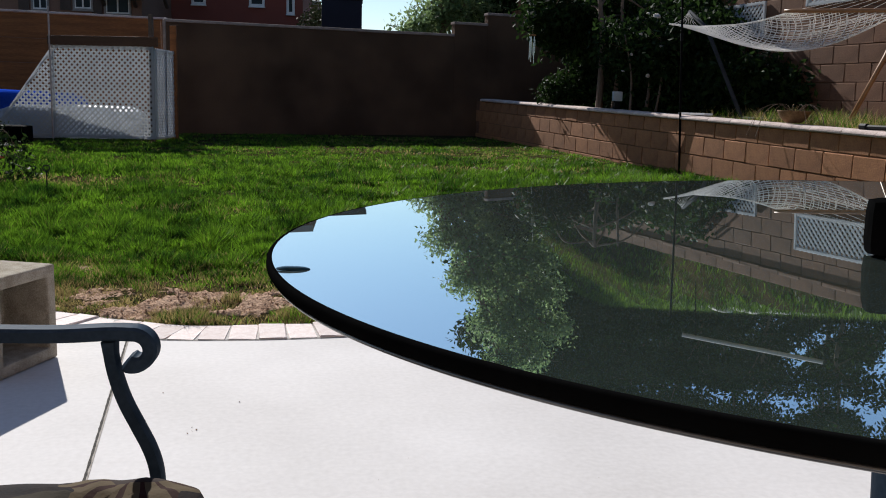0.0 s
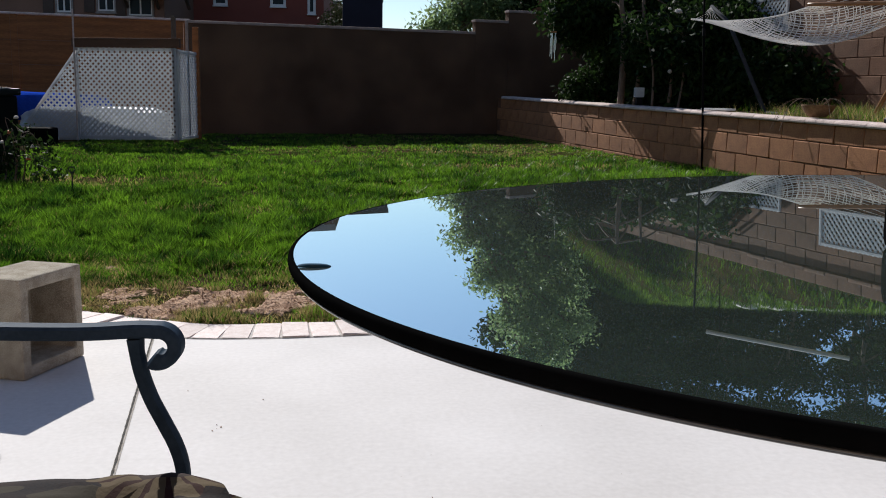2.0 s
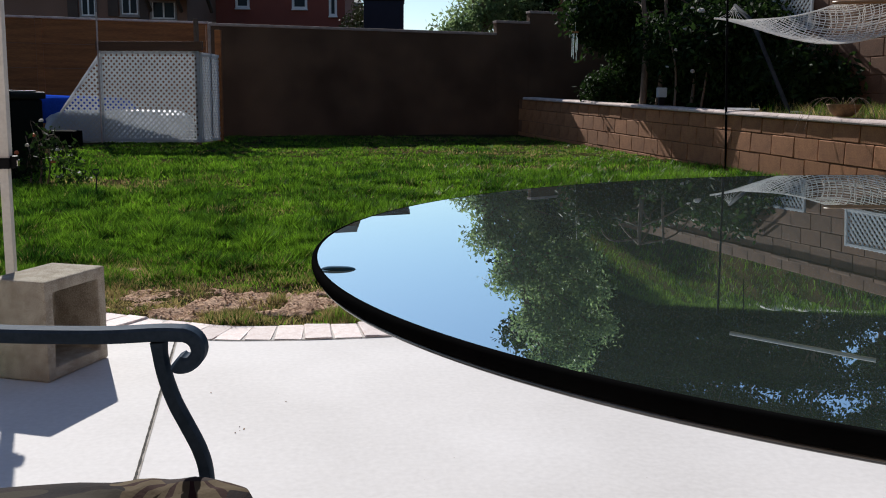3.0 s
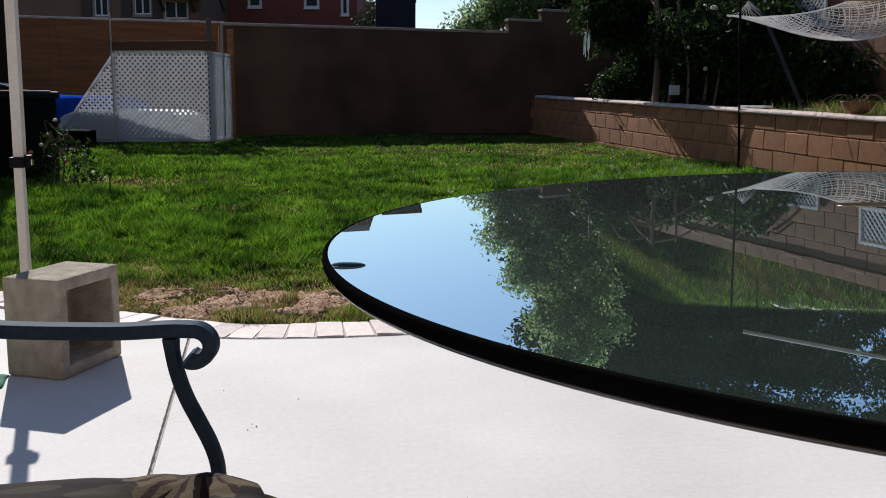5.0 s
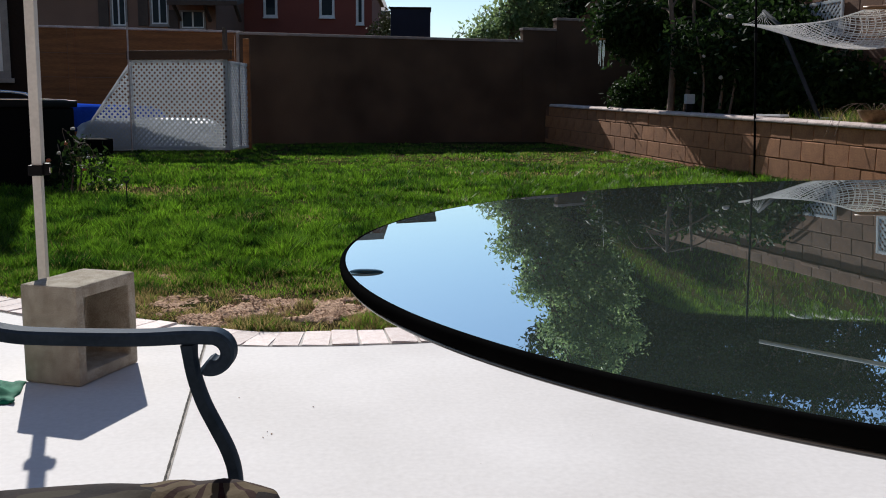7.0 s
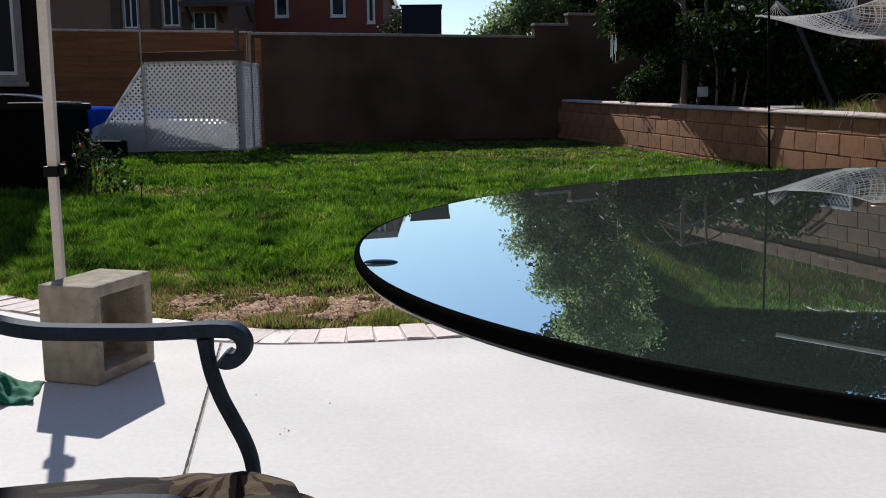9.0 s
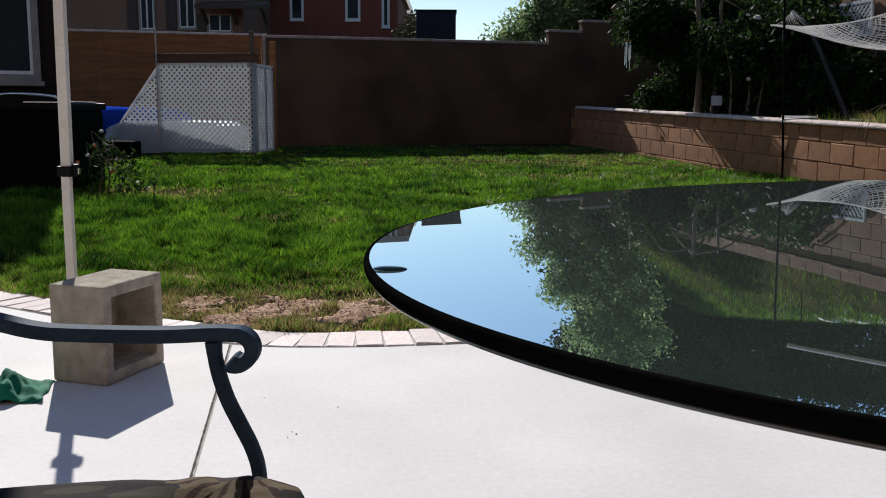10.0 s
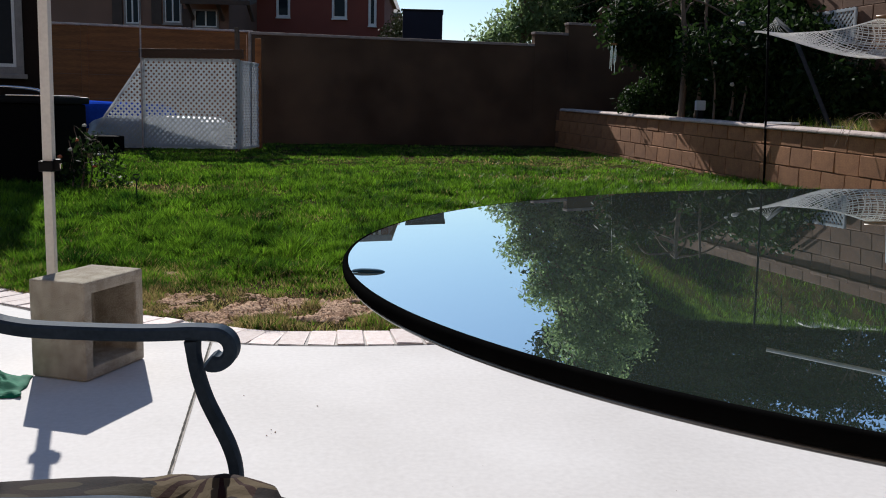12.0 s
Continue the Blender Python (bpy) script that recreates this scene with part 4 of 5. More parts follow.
    blossoms(rose, [(0.03, -0.15, 0.44), (-0.1, -0.18, 0.3), (0.16, -0.1, 0.22)], 0.04, M_ORANGE)
    blossoms(rose, [(0.1, -0.15, 0.56), (-0.02, -0.16, 0.36), (0.2, -0.1, 0.32), (-0.2, -0.15, 0.18)], 0.035, M_PETAL)


build_plants()


# ---- grass ----
def blades(x, y, z, h, w, rng, lean=0.5):
    n = len(x)
    a = rng.random(n) * 2 * np.pi
    dx, dy = np.cos(a) * w, np.sin(a) * w
    b = rng.random(n) * 2 * np.pi
    l = lean * h * rng.random(n)
    base = np.stack([x, y, z], 1)
    v = np.stack([base - np.stack([dx, dy, 0 * dx], 1), base + np.stack([dx, dy, 0 * dx], 1),
                  base + np.stack([np.cos(b) * l, np.sin(b) * l, h], 1)], 1).reshape(-1, 3)
    return v, np.arange(3 * n).reshape(n, 3)


def value_noise(x, y, s, seed):
    r = np.random.default_rng(seed).random((64, 64))
    gx, gy = (x / s) % 64, (y / s) % 64
    i, j = gx.astype(int), gy.astype(int)
    fx, fy = gx - i, gy - j
    fx, fy = fx * fx * (3 - 2 * fx), fy * fy * (3 - 2 * fy)
    i2, j2 = (i + 1) % 64, (j + 1) % 64
    i, j = i % 64, j % 64
    return (r[i, j] * (1 - fx) + r[i2, j] * fx) * (1 - fy) + (r[i, j2] * (1 - fx) + r[i2, j2] * fx) * fy


def bare(x, y):
    """How bare the soil is, 0 to 1."""
    d = np.hypot((x + 0.56) / 0.68, (y - 3.80) / 0.33)
    wob = 0.55 * (value_noise(x + 9, y + 3, 0.16, 5) - 0.5) + 0.4 * (value_noise(x, y, 0.45, 6) - 0.5)
    b = smoothstep(1.15, 0.6, d + wob)
    b = b * (1 - 0.7 * smoothstep(0.56, 0.68, value_noise(x + 4, y, 0.10, 71)))
    for cx, cy, rx, ry, k in ((1.45, 10.05, 1.15, 0.42, 0.8), (2.6, 10.3, 0.5, 0.3, 0.6), (-2.5, 8.2, 1.15, 0.6, 0.85), (-1.3, 4.5, 0.16, 0.16, 0.6), (-1.0, 6.4, 0.5, 0.2, 0.4), (0.9, 12.2, 1.5, 0.5, 0.6), (-1.7, 12.0, 1.0, 0.4, 0.35), (-3.6, 7.6, 0.5, 0.4, 0.5)):
        d2 = np.hypot((x - cx) / rx, (y - cy) / ry)
        b = np.maximum(b, k * smoothstep(1.15, 0.35, d2 + 1.3 * wob))
    return b


def build_grass():
    rng = np.random.default_rng(12)
    n = 1500000
    u = rng.random(n)
    # denser near the camera
    y = 3.35 / (1 - u * (1 - (3.35 / 15.8) ** 0.9)) ** (1 / 0.9)
    x = (rng.random(n) * 1.25 - 0.70) * (y + 0.6)
    edge = np.interp(x, EDGE_X, EDGE_Y)
    ret_x = RET_A.x + (y - RET_A.y) * RET_U.x / RET_U.y
    back_y = BACK_A.y + (x - BACK_A.x) * BACK_U.y / BACK_U.x
    keep = (y > edge + 0.225 + 0.03 * rng.random(n)) & (x < ret_x - 0.01) & (y < back_y - 0.03) & ~((x < -4.2) & (y > 9.8))
    thin = bare(x, y)
    patch = value_noise(x, y, 0.9, 1) * 0.6 + value_noise(x, y, 0.23, 2) * 0.4
    near = smoothstep(5.2, 3.6, y)
    keep &= rng.random(n) > thin * 0.88
    clump = value_noise(x, y, 0.085, 33) * 0.6 + value_noise(x, y, 0.2, 34) * 0.4
    keep &= rng.random(n) < (0.25 + 0.7 * patch - 0.2 * near) * (0.26 + 1.9 * smoothstep(0.34, 0.60, clump))
    x, y, thin, patch, near, clump = x[keep], y[keep], thin[keep], patch[keep], near[keep], clump[keep]
    n = len(x)
    z = lawn_z(x, y) - 0.018
    tuft = value_noise(x, y, 0.11, 21) ** 2
    h = (0.010 + 0.020 * patch * rng.random(n) + (0.050 * tuft + 0.068 * smoothstep(0.42, 0.85, clump)) * rng.random(n) ** 0.6 + 0.02 * (rng.random(n) > 0.97)) * (1 - 0.40 * near) * (1 - 0.45 * thin) * (1 - 0.55 * smoothstep(9.8, 11.4, y)) + 0.010
    w = 0.0024 * (y / 3.4) ** 0.85 * (0.7 + 0.6 * rng.random(n))
    # broad-leaved weeds in patches
    broad = (rng.random(n) < 0.22) & (value_noise(x + 2, y + 7, 0.33, 44) > 0.56)
    w = np.where(broad, w * 1.8, w)
    h = np.where(broad, h * 0.75, h)
    dry = rng.random(n) < 0.02 + 0.20 * near + 0.42 * near * (patch < 0.6) + 0.6 * thin + 0.22 * smoothstep(10.6, 11.8, y) * smoothstep(-1.2, 0.2, x) * (patch < 0.62) + 0.05 * smoothstep(0.44, 0.30, patch)
    for name, sel, m, label in (("grass", ~dry, M_BLADE, "lush short green lawn grass"), ("dry_grass", dry, M_DRY, "dry yellowed blades among the lawn")):
        v, f = blades(x[sel], y[sel], z[sel], h[sel] * (1 if name == "grass" else 0.8), w[sel], rng, 1.25)
        tagged(new(name, tri_mesh(name, v, f, m)), label, "grass", kind="stuff")
    # bare patch with pebbly crumbs
    gx, gy = np.meshgrid(np.linspace(-1.6, 0.4, 161), np.linspace(3.3, 4.5, 97))
    edge = np.interp(gx, EDGE_X, EDGE_Y)
    bz = lawn_z(gx, gy) - 0.05 + 0.044 * smoothstep(0.1, 0.6, bare(gx, gy)) + rng.normal(0, 0.005, gx.shape) + 0.012 * (value_noise(gx + 3, gy, 0.07, 91) - 0.5) + 0.016 * (value_noise(gx, gy + 5, 0.19, 92) - 0.5) - 0.06 * (gy < edge + 0.2)
    i = (np.arange(96)[:, None] * 161 + np.arange(160)[None, :]).ravel()
    f = np.stack([i, i + 1, i + 162, i + 161], 1)
    tagged(new("bare_soil", tri_mesh("bare_soil", np.stack([gx, gy, bz], -1).reshape(-1, 3), f, M_SOIL)), "bare patch of reddish dry soil in the lawn", "soil", kind="structure")
    clods = bmesh.new()
    pr = random.Random(17)
    for k in range(420):
        x, y = pr.gauss(-0.6, 0.34), pr.gauss(3.78, 0.16)
        if y < np.interp(x, EDGE_X, EDGE_Y) + 0.24:
            continue
        q = pr.uniform(0.0015, 0.0055)
        g = bmesh.ops.create_icosphere(clods, subdivisions=1, radius=q)
        bmesh.ops.transform(clods, matrix=pose(x, y, float(lawn_z(x, y)) + 0.0, pr.uniform(0, 360), pr.uniform(0, 360), 0) @ Matrix.Diagonal((pr.uniform(.7, 1.5), 1, pr.uniform(.5, .9), 1)), verts=g["verts"])
    tagged(new("soil_clods", mesh_of("soil_clods", clods, M_SOIL)), "crumbs of dry earth on the bare patch", "soil", kind="stuff")
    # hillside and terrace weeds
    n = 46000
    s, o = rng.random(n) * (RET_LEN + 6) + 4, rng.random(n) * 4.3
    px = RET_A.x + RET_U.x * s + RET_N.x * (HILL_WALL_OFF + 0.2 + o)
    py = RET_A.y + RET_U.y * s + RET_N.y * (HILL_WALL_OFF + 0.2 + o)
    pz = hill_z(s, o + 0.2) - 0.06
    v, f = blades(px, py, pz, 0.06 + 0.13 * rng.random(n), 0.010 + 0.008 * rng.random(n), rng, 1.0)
    # blades carry the darker colour that stands in for shade up here
    tagged(new("hill_grass", tri_mesh("hill_grass", v, f, M_HILLGRASS_SHADED)), "long hillside grass with shade put into its darker colour", "grass", kind="stuff")
    n = 24000
    s, o = 4.5 + rng.random(n) * 7.2, 0.22 + 1.4 * rng.random(n)
    px, py = RET_A.x + RET_U.x * s + RET_N.x * o, RET_A.y + RET_U.y * s + RET_N.y * o
    pz = np.minimum(0.837 + (py - 14.4) * 0.0215, 0.86) - 0.08
    big = value_noise(px, py, 0.35, 8)
    v, f = blades(px, py, pz, (0.04 + 0.17 * rng.random(n)) * (0.35 + big), 0.0025 + 0.0025 * rng.random(n), rng, 1.1)
    k = rng.random(n) < 0.45
    for name, sel, m, label in (("weeds", k, M_BLADE, "green weeds on the terrace"), ("dry_weeds", ~k, M_DRY, "straw-coloured weeds on the terrace")):
        ff = f[sel]
        vv = v[ff.ravel()]
        tagged(new(name, tri_mesh(name, vv, np.arange(len(vv)).reshape(-1, 3), m)), label, "weeds", kind="stuff")


build_grass()


# ---- terrace things ----
def build_hammock():
    h = thing("hammock", "white cotton rope hammock with wooden spreader bars on a frame", "hammock", (0, 0, 0))
    L1, L2 = Vector((3.42, 10.3, 1.715)), Vector((3.93, 10.9, 1.75))      # bar seen nearly end-on
    R1, R2 = Vector((5.22, 8.90, 1.80)), Vector((4.44, 9.6, 1.83))
    def surf(u, v):
        a, b = L1.lerp(R1, u), L2.lerp(R2, u)
        p = a.lerp(b, v)
        p.z -= math.sin(math.pi * u ** 1.2) * (0.05 + 0.29 * (1 - v) ** 1.3 + 0.10 * math.sin(math.pi * v))
        return p
    net = bmesh.new()
    N = 12
    for k in range(2 * N):
        for sgn in (1, -1):
            pts = []
            for i in range(61):
                u = i / 60
                ph = (k / N + 2 + sgn * u * 1.9 + 0.05 * noise.noise(Vector((u * 7, k * 1.3, sgn)))) % 2
                v = ph if ph <= 1 else 2 - ph
                pts.append(surf(u, v))
            add_tube(net, pts, 0.0036, 4, False)
    part("net", net, M_ROPE, h, "white knotted rope net")
    for v in (0, 1):
        part("edge_rope", tube([surf(i / 40, v) for i in range(41)], 0.008, 5), M_ROPE, h)
    for a, b, m in ((L1, L2, M_ROPE), (R1, R2, M_WOOD)):
        e = (b - a).normalized() * 0.08
        part("spreader_bar", tube([a - e, a, b, b + e], [0.018, 0.021, 0.021, 0.018] if m == M_WOOD else 0.011, 8), m, h, "varnished wooden spreader bar" if m == M_WOOD else "", True)
    for a, b, apex in ((L1, L2, Vector((3.93, 11.25, 1.95))), (R1, R2, Vector((5.42, 8.95, 2.12)))):
        fan = bmesh.new()
        for i in range(8):
            p = a.lerp(b, i / 7)
            mid = p.lerp(apex, 0.5) - Vector((0, 0, 0.03))
            add_tube(fan, [p, mid, apex], 0.0016, 3, False)
        part("rope_fan", fan, M_ROPE, h)
    # leaning frame tubes
    z0 = T(11.4, 0.9)[2]
    part("stand_tube", tube([Vector((3.93, 11.25, 1.95)), Vector((4.06, 11.0, 1.75)), Vector((4.06, 9.75, 0.70))], 0.024, 8), M_STEELG, h, "grey leaning steel tube", True)
    part("stand_tube", tube([Vector((5.42, 8.95, 2.12)), Vector((5.147, 9.0, 1.364)), Vector((4.82, 9.0, 0.69))], 0.024, 8), M_WOOD, h, "wooden leaning leg", True)
    part("stand_tube", tube([Vector((4.06, 9.75, 0.72)), Vector((4.82, 9.0, 0.70))], 0.024, 8), M_STEELG, h, "", True)


def build_terrace_things():
    p = thing("shade_pole", "thin black metal pole standing in the lawn", "pole", (3.50, 10.0, 0.1))
    part("shaft", tube([(0, 0, -0.1), (-0.072, 0, 1.5), (-0.139, 0, 2.9)], 0.012, 8), M_BLACKMATT, p, "", True)
    part("collar", tube([(-0.068, 0, 1.42), (-0.072, 0, 1.5)], 0.018, 8), M_BLACKP, p)
    z = T(12.9, 0.28)[2]
    l = thing("garden_lamp", "small garden lamp with a pale square head", "garden lamp", (3.26, 11.8, z))
    part("stake", box((-0.035, -0.035, -0.05), (0.035, 0.035, 0.2), 0.006), M_BLACKP, l)
    part("head", box((-0.055, -0.055, 0.2), (0.055, 0.055, 0.32), 0.012), M_WHITE, l)
    # wind chime
    w = thing("wind_chime", "silver tube wind chime hanging from the tree", "wind chime", (2.37, 13.0, 2.35))
    part("disc", lathe([(0.045, -0.62), (0.05, -0.61), (0.045, -0.60)], 16), M_WOOD, w)
    for k in range(6):
        a = k * math.pi / 3
        part("chime_tube", tube([(0.038 * math.cos(a), 0.038 * math.sin(a), -0.63), (0.038 * math.cos(a), 0.038 * math.sin(a), -0.85 - 0.03 * k)], 0.006, 6), M_CHROME, w)
    part("cord", tube([(0, 0, -0.6), (0, 0, 0.2)], 0.002, 4), M_ROPE, w)
    # flat pale board and basket on the cap, dark tool beyond
    b = tagged(new("board", mesh_of("board", box((-0.26, -0.05, 0), (0.26, 0.05, 0.022), 0.004), M_WHITE)), "narrow pale board lying on the wall cap", "board")
    q = RET_A + RET_U * 11.75 + RET_N * 0.16
    b.matrix_basis = along(Vector((q.x, q.y, ret_top(11.75) + 0.002)), RET_U, RET_N)
    q = RET_A + RET_U * 10.05 + RET_N * 0.14
    bk = thing("basket", "shallow brown wicker hanging basket with trailing dry stems", "basket", (q.x, q.y, ret_top(10.05)))
    part("bowl", lathe([(0.05, 0.0), (0.08, 0.01), (0.12, 0.05), (0.148, 0.105), (0.152, 0.113), (0.14, 0.108), (0.11, 0.055), (0.04, 0.025)], 24), M_CLAYPOT, bk, "", True)
    pr = random.Random(6)
    for k in range(11):
        a = pr.uniform(0, 360)
        ln = pr.uniform(0.2, 0.5)
        d = Vector((math.cos(radians(a)), math.sin(radians(a)), 0))
        part("stem", tube(curve_pts([(0, 0, 0.06), d * 0.14 + Vector((0, 0, 0.17)), d * (0.15 + ln * 0.4) + Vector((0, 0, 0.1)), d * (0.16 + ln * 0.6) - Vector((0, 0, ln * 0.6 - 0.12))], 4), 0.0018, 4), M_BARK, bk)
    q = RET_A + RET_U * 8.45 + RET_N * 0.12
    pp = tagged(new("pipe", mesh_of("pipe", tube([(-0.75, 0, 0.028), (0.62, 0, 0.028), (0.63, 0, 0.03), (0.70, 0, 0.03)], [0.022, 0.022, 0.03, 0.03], 8), M_BLACKP)), "black plastic pipe lying along the wall cap", "pipe")
    pp.matrix_basis = along(Vector((q.x, q.y, ret_top(8.45))), RET_U, RET_N)
    stk = thing("sprinkler_stake", "thin wire stake with a small loop in the lawn", "stake", (-2.31, 7.3, 0.05))
    part("wire", tube([(0, 0, -0.02), (0, 0, 0.17)], 0.005, 5), M_STEELG, stk)
    part("loop", tube([(0, 0, 0.17), (-0.025, 0, 0.20), (-0.02, 0, 0.22), (0.02, 0, 0.22), (0.025, 0, 0.20), (0, 0, 0.17)], 0.005, 5), M_STEELG, stk)
    # white lattice screens fixed to the high wall
    for s, z, w_, h_ in ((10.35, 2.0, 1.75, 0.44), (12.87, 1.71, 1.05, 0.42)):
        q = RET_A + RET_U * (s + w_) + RET_N * (HILL_WALL_OFF - 0.03)
        lp = lattice_panel("white framed lattice panel fixed to the block wall", (0, 0, 0), 0, w_, h_)
        lp.matrix_basis = Matrix.Translation((q.x, q.y, z)) @ Matrix.Rotation(math.atan2(-RET_U.y, -RET_U.x), 4, "Z")


build_hammock()
build_terrace_things()


# ---- black box by the house ----
def build_grill():
    g = thing("grill", "black covered grill cart with bright lid handles", "grill", (-4.05, 8.75, 0.09))
    part("body", box((-0.85, -0.38, -0.02), (0.70, 0.38, 0.70), 0.03), M_BLACKM, g)
    part("worktop", box((-0.9, -0.42, 0.70), (0.72, 0.42, 0.765), 0.02), M_BLACKP, g)
    part("top_edge", box((0.3, -0.43, 0.762), (0.71, 0.2, 0.775), 0.004), M_CHROME, g, "bright worn metal top")
    part("lid_handle", tube(curve_pts([(0.0, -0.36, 0.765), (0.06, -0.38, 0.83), (0.3, -0.38, 0.84), (0.55, -0.38, 0.82), (0.62, -0.36, 0.765)], 6), 0.013, 6), M_CHROME, g, "curved steel handle", True)
    part("lid_handle", tube(curve_pts([(-0.75, -0.36, 0.765), (-0.68, -0.38, 0.83), (-0.4, -0.38, 0.84), (-0.2, -0.36, 0.765)], 6), 0.013, 6), M_CHROME, g, "curved steel handle", True)


build_grill()


# ---- canopy leg, block, cloth ----
def build_leg():
    leg = thing("canopy_leg", "cream square steel canopy leg with a black height clip", "canopy leg", (-1.238, 3.03, 0))
    part("outer_tube", box((-0.0155, -0.0155, 0.60), (0.0155, 0.0155, 2.6), 0.003, Matrix.Shear("XY", 4, (0.006, 0))), M_POLE, leg)
    part("inner_tube", box((-0.0135, -0.0135, 0.0), (0.0135, 0.0135, 0.62), 0.003), M_POLE, leg)
    part("foot_plate", box((-0.05, -0.05, 0.0), (0.05, 0.05, 0.006), 0.002), M_POLE, leg)
    clip = part("clip", box((-0.023, -0.023, 0.598), (0.023, 0.023, 0.632), 0.005), M_BLACKP, leg, "black plastic height clip")
    part("lever", box((0.021, -0.012, 0.60), (0.040, 0.012, 0.638), 0.004), M_BLACKP, clip)
    part("pin", box((0.037, -0.008, 0.606), (0.043, 0.008, 0.625), 0.002), M_CHROME, clip)


def build_block():
    """Hollow block lying with its open core to one side."""
    near, right, left = Vector((-1.012, 2.706, 0)), Vector((-0.95, 2.995, 0)), Vector((-1.235, 2.825, 0))
    H = 0.298
    bm = bmesh.new()
    w, d = 0.205, 0.292
    # local axes: x along the plain face, y along the cored face
    core = 0.038
    def shell(x0, x1):
        o = [(0, 0), (d, 0), (d, H), (0, H)]
        i = [(core, core), (d - core, core), (d - core, H - core), (core, H - core)]
        return [[bm.verts.new((x, a, z)) for a, z in q] for x in (x0, x1) for q in (o, i)]
    o0, i0, o1, i1 = shell(-0.012, -w)
    for k in range(4):
        j = (k + 1) % 4
        bm.faces.new((o0[k], o0[j], i0[j], i0[k]))
        bm.faces.new((o0[j], o0[k], o1[k], o1[j]))
    deep = [bm.verts.new((-0.17, v.co.y, v.co.z)) for v in i0]
    for k in range(4):
        j = (k + 1) % 4
        bm.faces.new((i0[k], i0[j], deep[j], deep[k]))
    bm.faces.new(deep)
    bm.faces.new(o1[::-1])
    for v in i1:
        bm.verts.remove(v)
    bmesh.ops.recalc_face_normals(bm, faces=bm.faces)
    es = [e for e in bm.edges if e.is_manifold and e.calc_face_angle(0) > 0.5]
    bmesh.ops.bevel(bm, geom=es, offset=0.008, segments=2, affect="EDGES", profile=0.6)
    ob = tagged(new("concrete_block", mesh_of("concrete_block", bm, M_CMU)), "rough grey hollow concrete block weighting the canopy leg", "concrete block")
    ang = math.degrees(math.atan2(right.y - near.y, right.x - near.x)) - 90
    ob.matrix_basis = pose(near.x + 0.010, near.y - 0.012, 0.001, 0, 0, ang - 5)


def build_cloth():
    bm = bmesh.new()
    n = 44
    grid = []
    for i in range(n):
        row = []
        for j in range(n):
            u, v = i / (n - 1), j / (n - 1)
            x, y = (u - 0.5) * 0.34, (v - 0.5) * 0.22
            z = 0.010 + 0.085 * max(0, noise.noise(Vector((x * 13, y * 8, 1.3))) + 0.15) + 0.035 * abs(noise.noise(Vector((x * 28, y * 16, 4))))
            e = min(u, 1 - u, v, 1 - v)
            z *= min(1, 0.25 + e * 5)
            row.append(bm.verts.new((x + 0.02 * noise.noise(Vector((y * 14, 2, x * 5))), y + 0.025 * noise.noise(Vector((x * 12, 7, 0))), z)))
        grid.append(row)
    for i in range(n - 1):
        for j in range(n - 1):
            bm.faces.new((grid[i][j], grid[i + 1][j], grid[i + 1][j + 1], grid[i][j + 1]))
    r = bmesh.ops.extrude_face_region(bm, geom=bm.faces[:])
    for v in r["geom"]:
        if isinstance(v, bmesh.types.BMVert):
            v.co.z -= 0.004
    bmesh.ops.recalc_face_normals(bm, faces=bm.faces)
    ob = tagged(new("cloth", mesh_of("cloth", bm, M_GREEN, True)), "crumpled emerald green cloth lying on the concrete", "cloth")
    ob.matrix_basis = pose(-1.335, 2.61, 0, 0, 0, 12)


build_leg()
build_block()
build_cloth()


# ---- table ----
TAB_N = Vector((-0.030, 0.003, 1)).normalized()
TAB_R = 0.682
TAB_C = Vector((0.600, 0.912, 0.0))


def build_table():
    z = 0.69 + 0.030 * TAB_C.x - 0.003 * TAB_C.y
    t = thing("patio_table", "round patio table with a dark glossy glass top", "table", (TAB_C.x, TAB_C.y, z))
    q = Vector((0, 0, 1)).rotation_difference(TAB_N).to_matrix().to_4x4()
    t.matrix_basis = Matrix.Translation((TAB_C.x, TAB_C.y, z)) @ q
    R = TAB_R
    part("glass_top", lathe([(R - 0.008, -0.008), (R - 0.0055, -0.008), (R - 0.0055, 0.0), (0.01, 0.0)], 256), M_GLASS, t, "dark tinted glass")
    part("rim", lathe([(R - 0.05, -0.0114), (R - 0.006, -0.0114), (R - 0.0022, -0.0104), (R - 0.0005, -0.008), (R, -0.0055), (R - 0.0004, -0.0018), (R - 0.0018, -0.0002), (R - 0.0053, 0.0002), (R - 0.0053, -0.0082), (R - 0.05, -0.0085)], 256), M_RIM, t, "black rounded rim round the glass", True)
    part("under_rim", lathe([(R - 0.045, -0.0152), (R - 0.0075, -0.0152), (R - 0.0045, -0.0142), (R - 0.0035, -0.0126), (R - 0.0045, -0.0114), (R - 0.045, -0.0114)], 256), M_UNDER, t, "thin glossy dark metal band under the rim", True)
    part("pedestal", lathe([(0.11, -z + 0.03), (0.06, -z + 0.10), (0.045, -z + 0.3), (0.05, -0.12), (0.16, -0.03)], 24), M_IRON, t, "", True)
    for k in range(4):
        a = radians(20 + 90 * k)
        c, s = math.cos(a), math.sin(a)
        part("foot", tube(curve_pts([(0.06 * c, 0.06 * s, -z + 0.09), (0.18 * c, 0.18 * s, -z + 0.07), (0.26 * c, 0.26 * s, -z + 0.02)], 6), 0.018, 8), M_IRON, t, "", True)


def on_table(x, y):
    return 0.69 + 0.030 * x - 0.003 * y


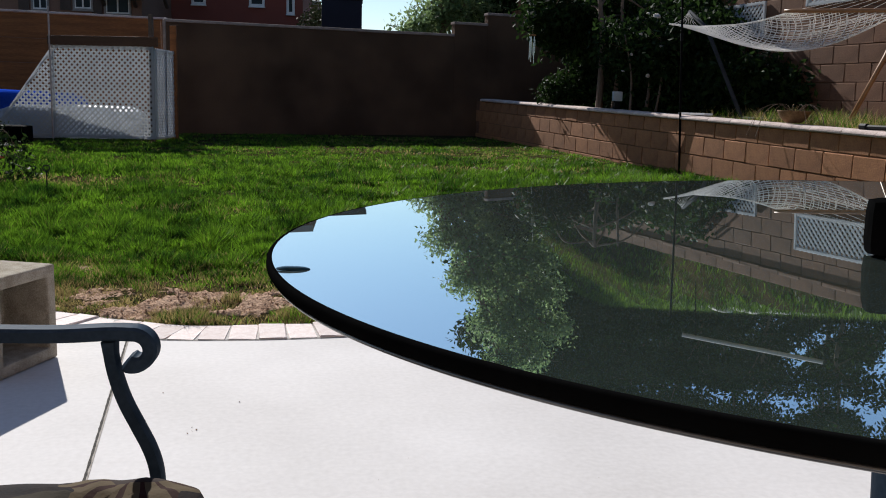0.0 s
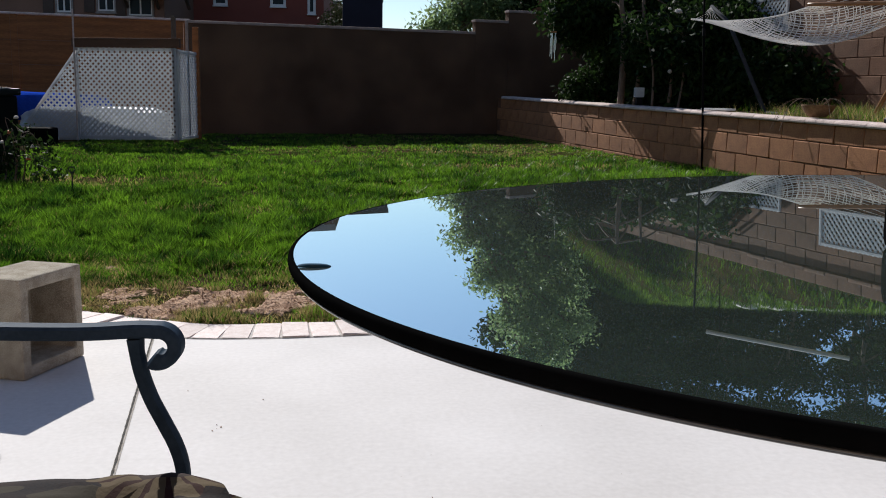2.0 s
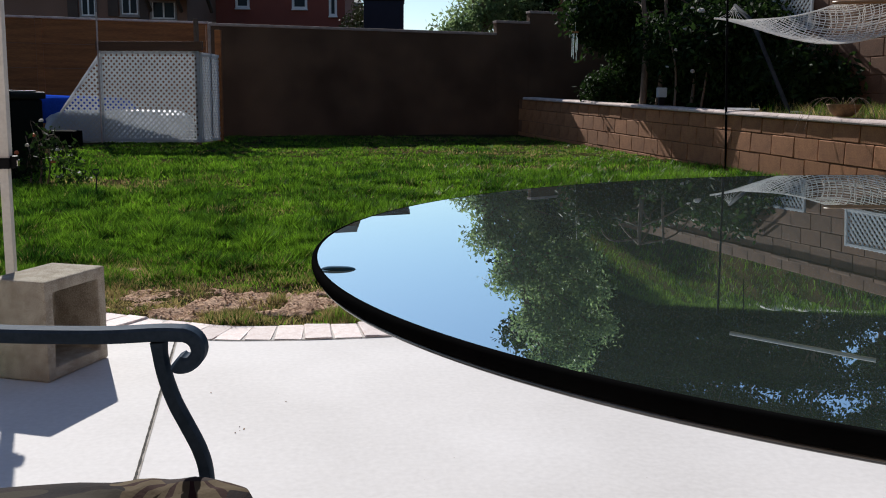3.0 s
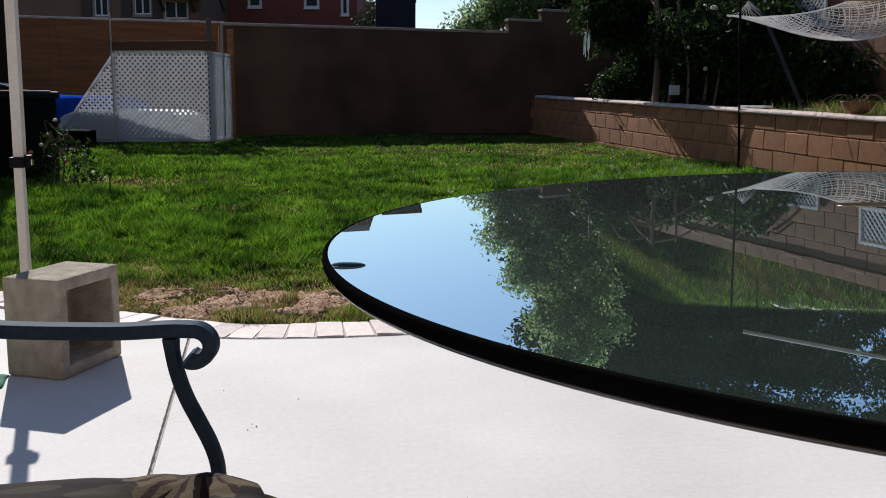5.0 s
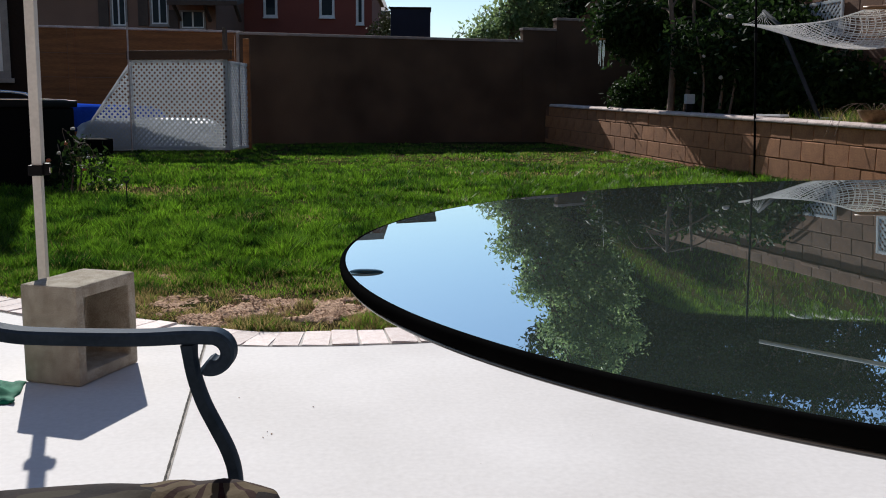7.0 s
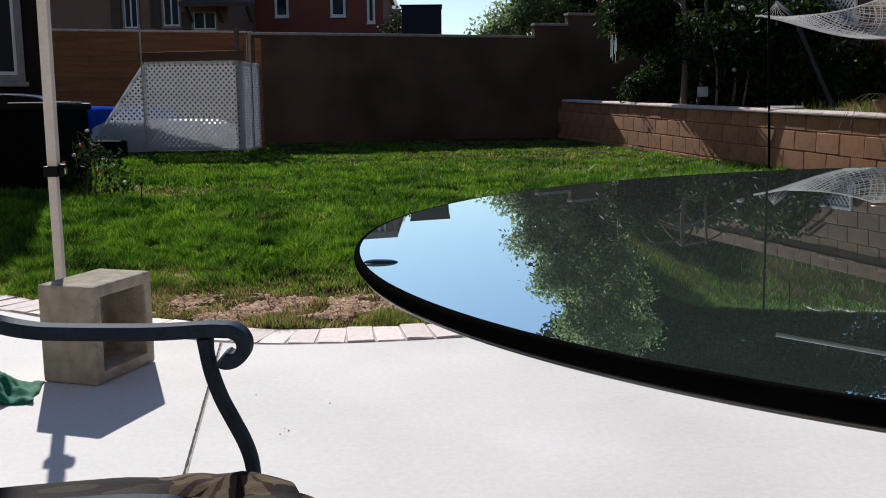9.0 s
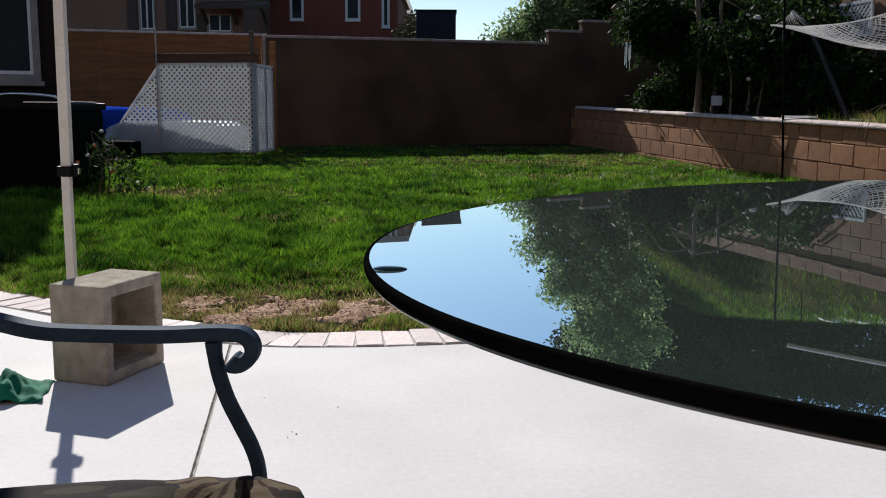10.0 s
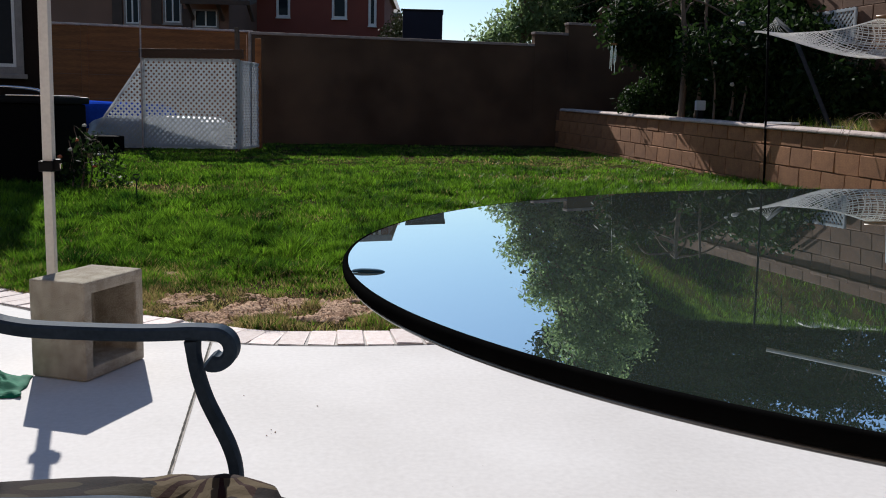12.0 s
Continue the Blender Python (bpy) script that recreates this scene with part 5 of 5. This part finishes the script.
def build_on_table():
    # flattened bead of water lying near the rim
    bm = bmesh.new()
    bmesh.ops.create_icosphere(bm, subdivisions=4, radius=1)
    for v in bm.verts:
        c = v.co.copy()
        w = 1 + 0.25 * noise.noise(c * 1.5)
        v.co = Vector((math.copysign(abs(c.x) ** 0.75, c.x) * 0.0145, math.copysign(abs(c.y) ** 0.85, c.y) * 0.0058 * w, max(c.z, -0.05) * 0.0026))
    x, y = WATER
    ob = tagged(new("water_bead", mesh_of("water_bead", bm, M_WATER, True)), "elongated bead of water on the glass top", "water")
    ob.matrix_basis = pose(x, y, on_table(x, y) + 0.0003, 0, 0, -4)
    x, y = RADIO
    r = thing("radio", "small rounded black plastic radio on the glass table", "radio", (x, y, on_table(x, y)), -20)
    part("body", box((0.0, -0.02, 0.001), (0.12, 0.02, 0.052), 0.012), M_RIM, r)
    part("grille", box((0.03, -0.022, 0.01), (0.10, -0.0195, 0.042), 0.001), M_BLACKM, r)


WATER = (-0.050, 0.783)
RADIO = (0.457, 0.80)
build_table()
build_on_table()


# ---- chair ----
def build_chair():
    c = thing("patio_chair", "blue-grey iron patio chair with scrolled arms and a floral cushion", "chair", (-0.45, 0.72, 0))
    def loc(x, y, z):
        return Vector((x + 0.45, y - 0.72, z))
    far, near = 0.955, 0.509
    for y, dx in ((far, 0.0), (near, 0.060)):
        arm = [(-0.95, 0.690), (-0.75, 0.660), (-0.60, 0.630), (-0.475, 0.6005), (-0.43, 0.5905), (-0.39, 0.5875), (-0.30, 0.5865), (-0.245, 0.589), (-0.218, 0.5885)]
        pts = [loc(x + dx, y, z) for x, z in arm]
        pts = curve_pts(pts, 6)
        # scroll at the front end
        cx, cz = -0.2195, 0.5712
        for k in range(1, 21):
            a = radians(90 - k * 11.0)
            r = 0.0173 - 0.0002 * k
            pts.append(loc(cx + dx + r * math.cos(a), y, cz + r * math.sin(a)))
        m = len(pts)
        rad = [1.0 if i < m - 8 else 1.0 + 0.06 * (i - m + 8) for i in range(m)]
        rad[-2:] = [1.25, 0.8]
        part("armrest", tube(pts, rad, 8, (0.0125, 0.0072)), M_IRON, c, "", "bar")
        post = [(-0.2450, 0.580), (-0.2435, 0.562), (-0.2390, 0.540), (-0.2308, 0.515), (-0.2190, 0.490), (-0.2075, 0.465), (-0.201, 0.440), (-0.199, 0.40)]
        part("arm_post", tube(curve_pts([loc(x + dx, y, z) for x, z in post], 6), [1.0 + 0.15 * max(0, 1 - i / 5) for i in range(43)], 8, (0.0067, 0.0095)), M_IRON, c, "", "bar")
        part("leg", tube(curve_pts([loc(-0.203 + dx, y, 0.40), loc(-0.20 + dx, y, 0.2), loc(-0.185 + dx, y, 0.006)], 6), 0.013, 8), M_IRON, c, "", True)
        part("leg", tube(curve_pts([loc(-0.80, y, 0.40), loc(-0.84, y, 0.2), loc(-0.90, y, 0.006)], 6), 0.013, 8), M_IRON, c, "", True)
        part("back_post", tube(curve_pts([loc(-0.80, y, 0.40), loc(-0.88, y, 0.65), loc(-0.98, y, 0.98)], 6), 0.013, 8), M_IRON, c, "", True)
        part("seat_rail", tube([loc(-0.82, y, 0.395), loc(-0.19, y, 0.395)], 0.012, 8), M_IRON, c)
    for x, z in ((-0.81, 0.395), (-0.19, 0.395)):
        part("cross_rail", tube([loc(x, near, z), loc(x, far, z)], 0.012, 8), M_IRON, c)
    for z, x in ((0.62, -0.87), (0.97, -0.977)):
        part("back_rail", tube([loc(x, near, z), loc(x, far, z)], 0.012, 8), M_IRON, c)
    for k in range(5):
        y = near + (far - near) * (k + 1) / 6
        part("back_bar", tube([loc(-0.87, y, 0.62), loc(-0.977, y, 0.97)], 0.006, 6), M_IRON, c)
    # padded cushion lying on the seat
    bm = bmesh.new()
    n = 40
    cu = thing("seat_cushion", "dark floral patterned cushion on the patio chair", "cushion", (-0.45, 0.728, 0.409))
    bmesh.ops.create_grid(bm, x_segments=n, y_segments=n, size=1)
    top = bm.verts[:]
    r = bmesh.ops.extrude_face_region(bm, geom=bm.faces[:])
    upper = {v for v in r["geom"] if isinstance(v, bmesh.types.BMVert)}
    for v in bm.verts:
        x, y = v.co.x, v.co.y
        k = (1 - abs(x) ** 6) * (1 - abs(y) ** 3.5)
        pin = math.exp(-((x - 0.62) ** 2 + (y - 0.55) ** 2) * 40) * 0.012 + 0.0035 * math.cos(9 * math.atan2(y - 0.62, x - 0.62)) * math.exp(-((x - 0.62) ** 2 + (y - 0.62) ** 2) * 9)
        s = 1 - 0.13 * (abs(x) ** 3) * (abs(y) ** 3)
        z = (0.012 + 0.036 * k ** 0.22 + 0.022 * min(x - 0.5, 0.25) - pin + 0.004 * noise.noise(Vector((x * 3, y * 3, 0)))) if v in upper else (0.012 - 0.010 * k ** 0.4)
        v.co = Vector((x * 0.312 * s + 0.024, y * 0.204 * s, z))
    bmesh.ops.recalc_face_normals(bm, faces=bm.faces)
    part("pad", bm, M_CUSHION, cu, "", True)
    part("piping", tube([Vector((0.024 + 0.312 * math.copysign(abs(math.cos(a)) ** 0.28, math.cos(a)), 0.204 * math.copysign(abs(math.sin(a)) ** 0.28, math.sin(a)), 0.0125)) * 1.0 for a in [2 * math.pi * i / 120 for i in range(121)]], 0.005, 6), M_CUSHION, cu)


build_chair()

# ---- many small pieces last ----
build_brick_edge()
build_low_wall()
build_hill_wall()
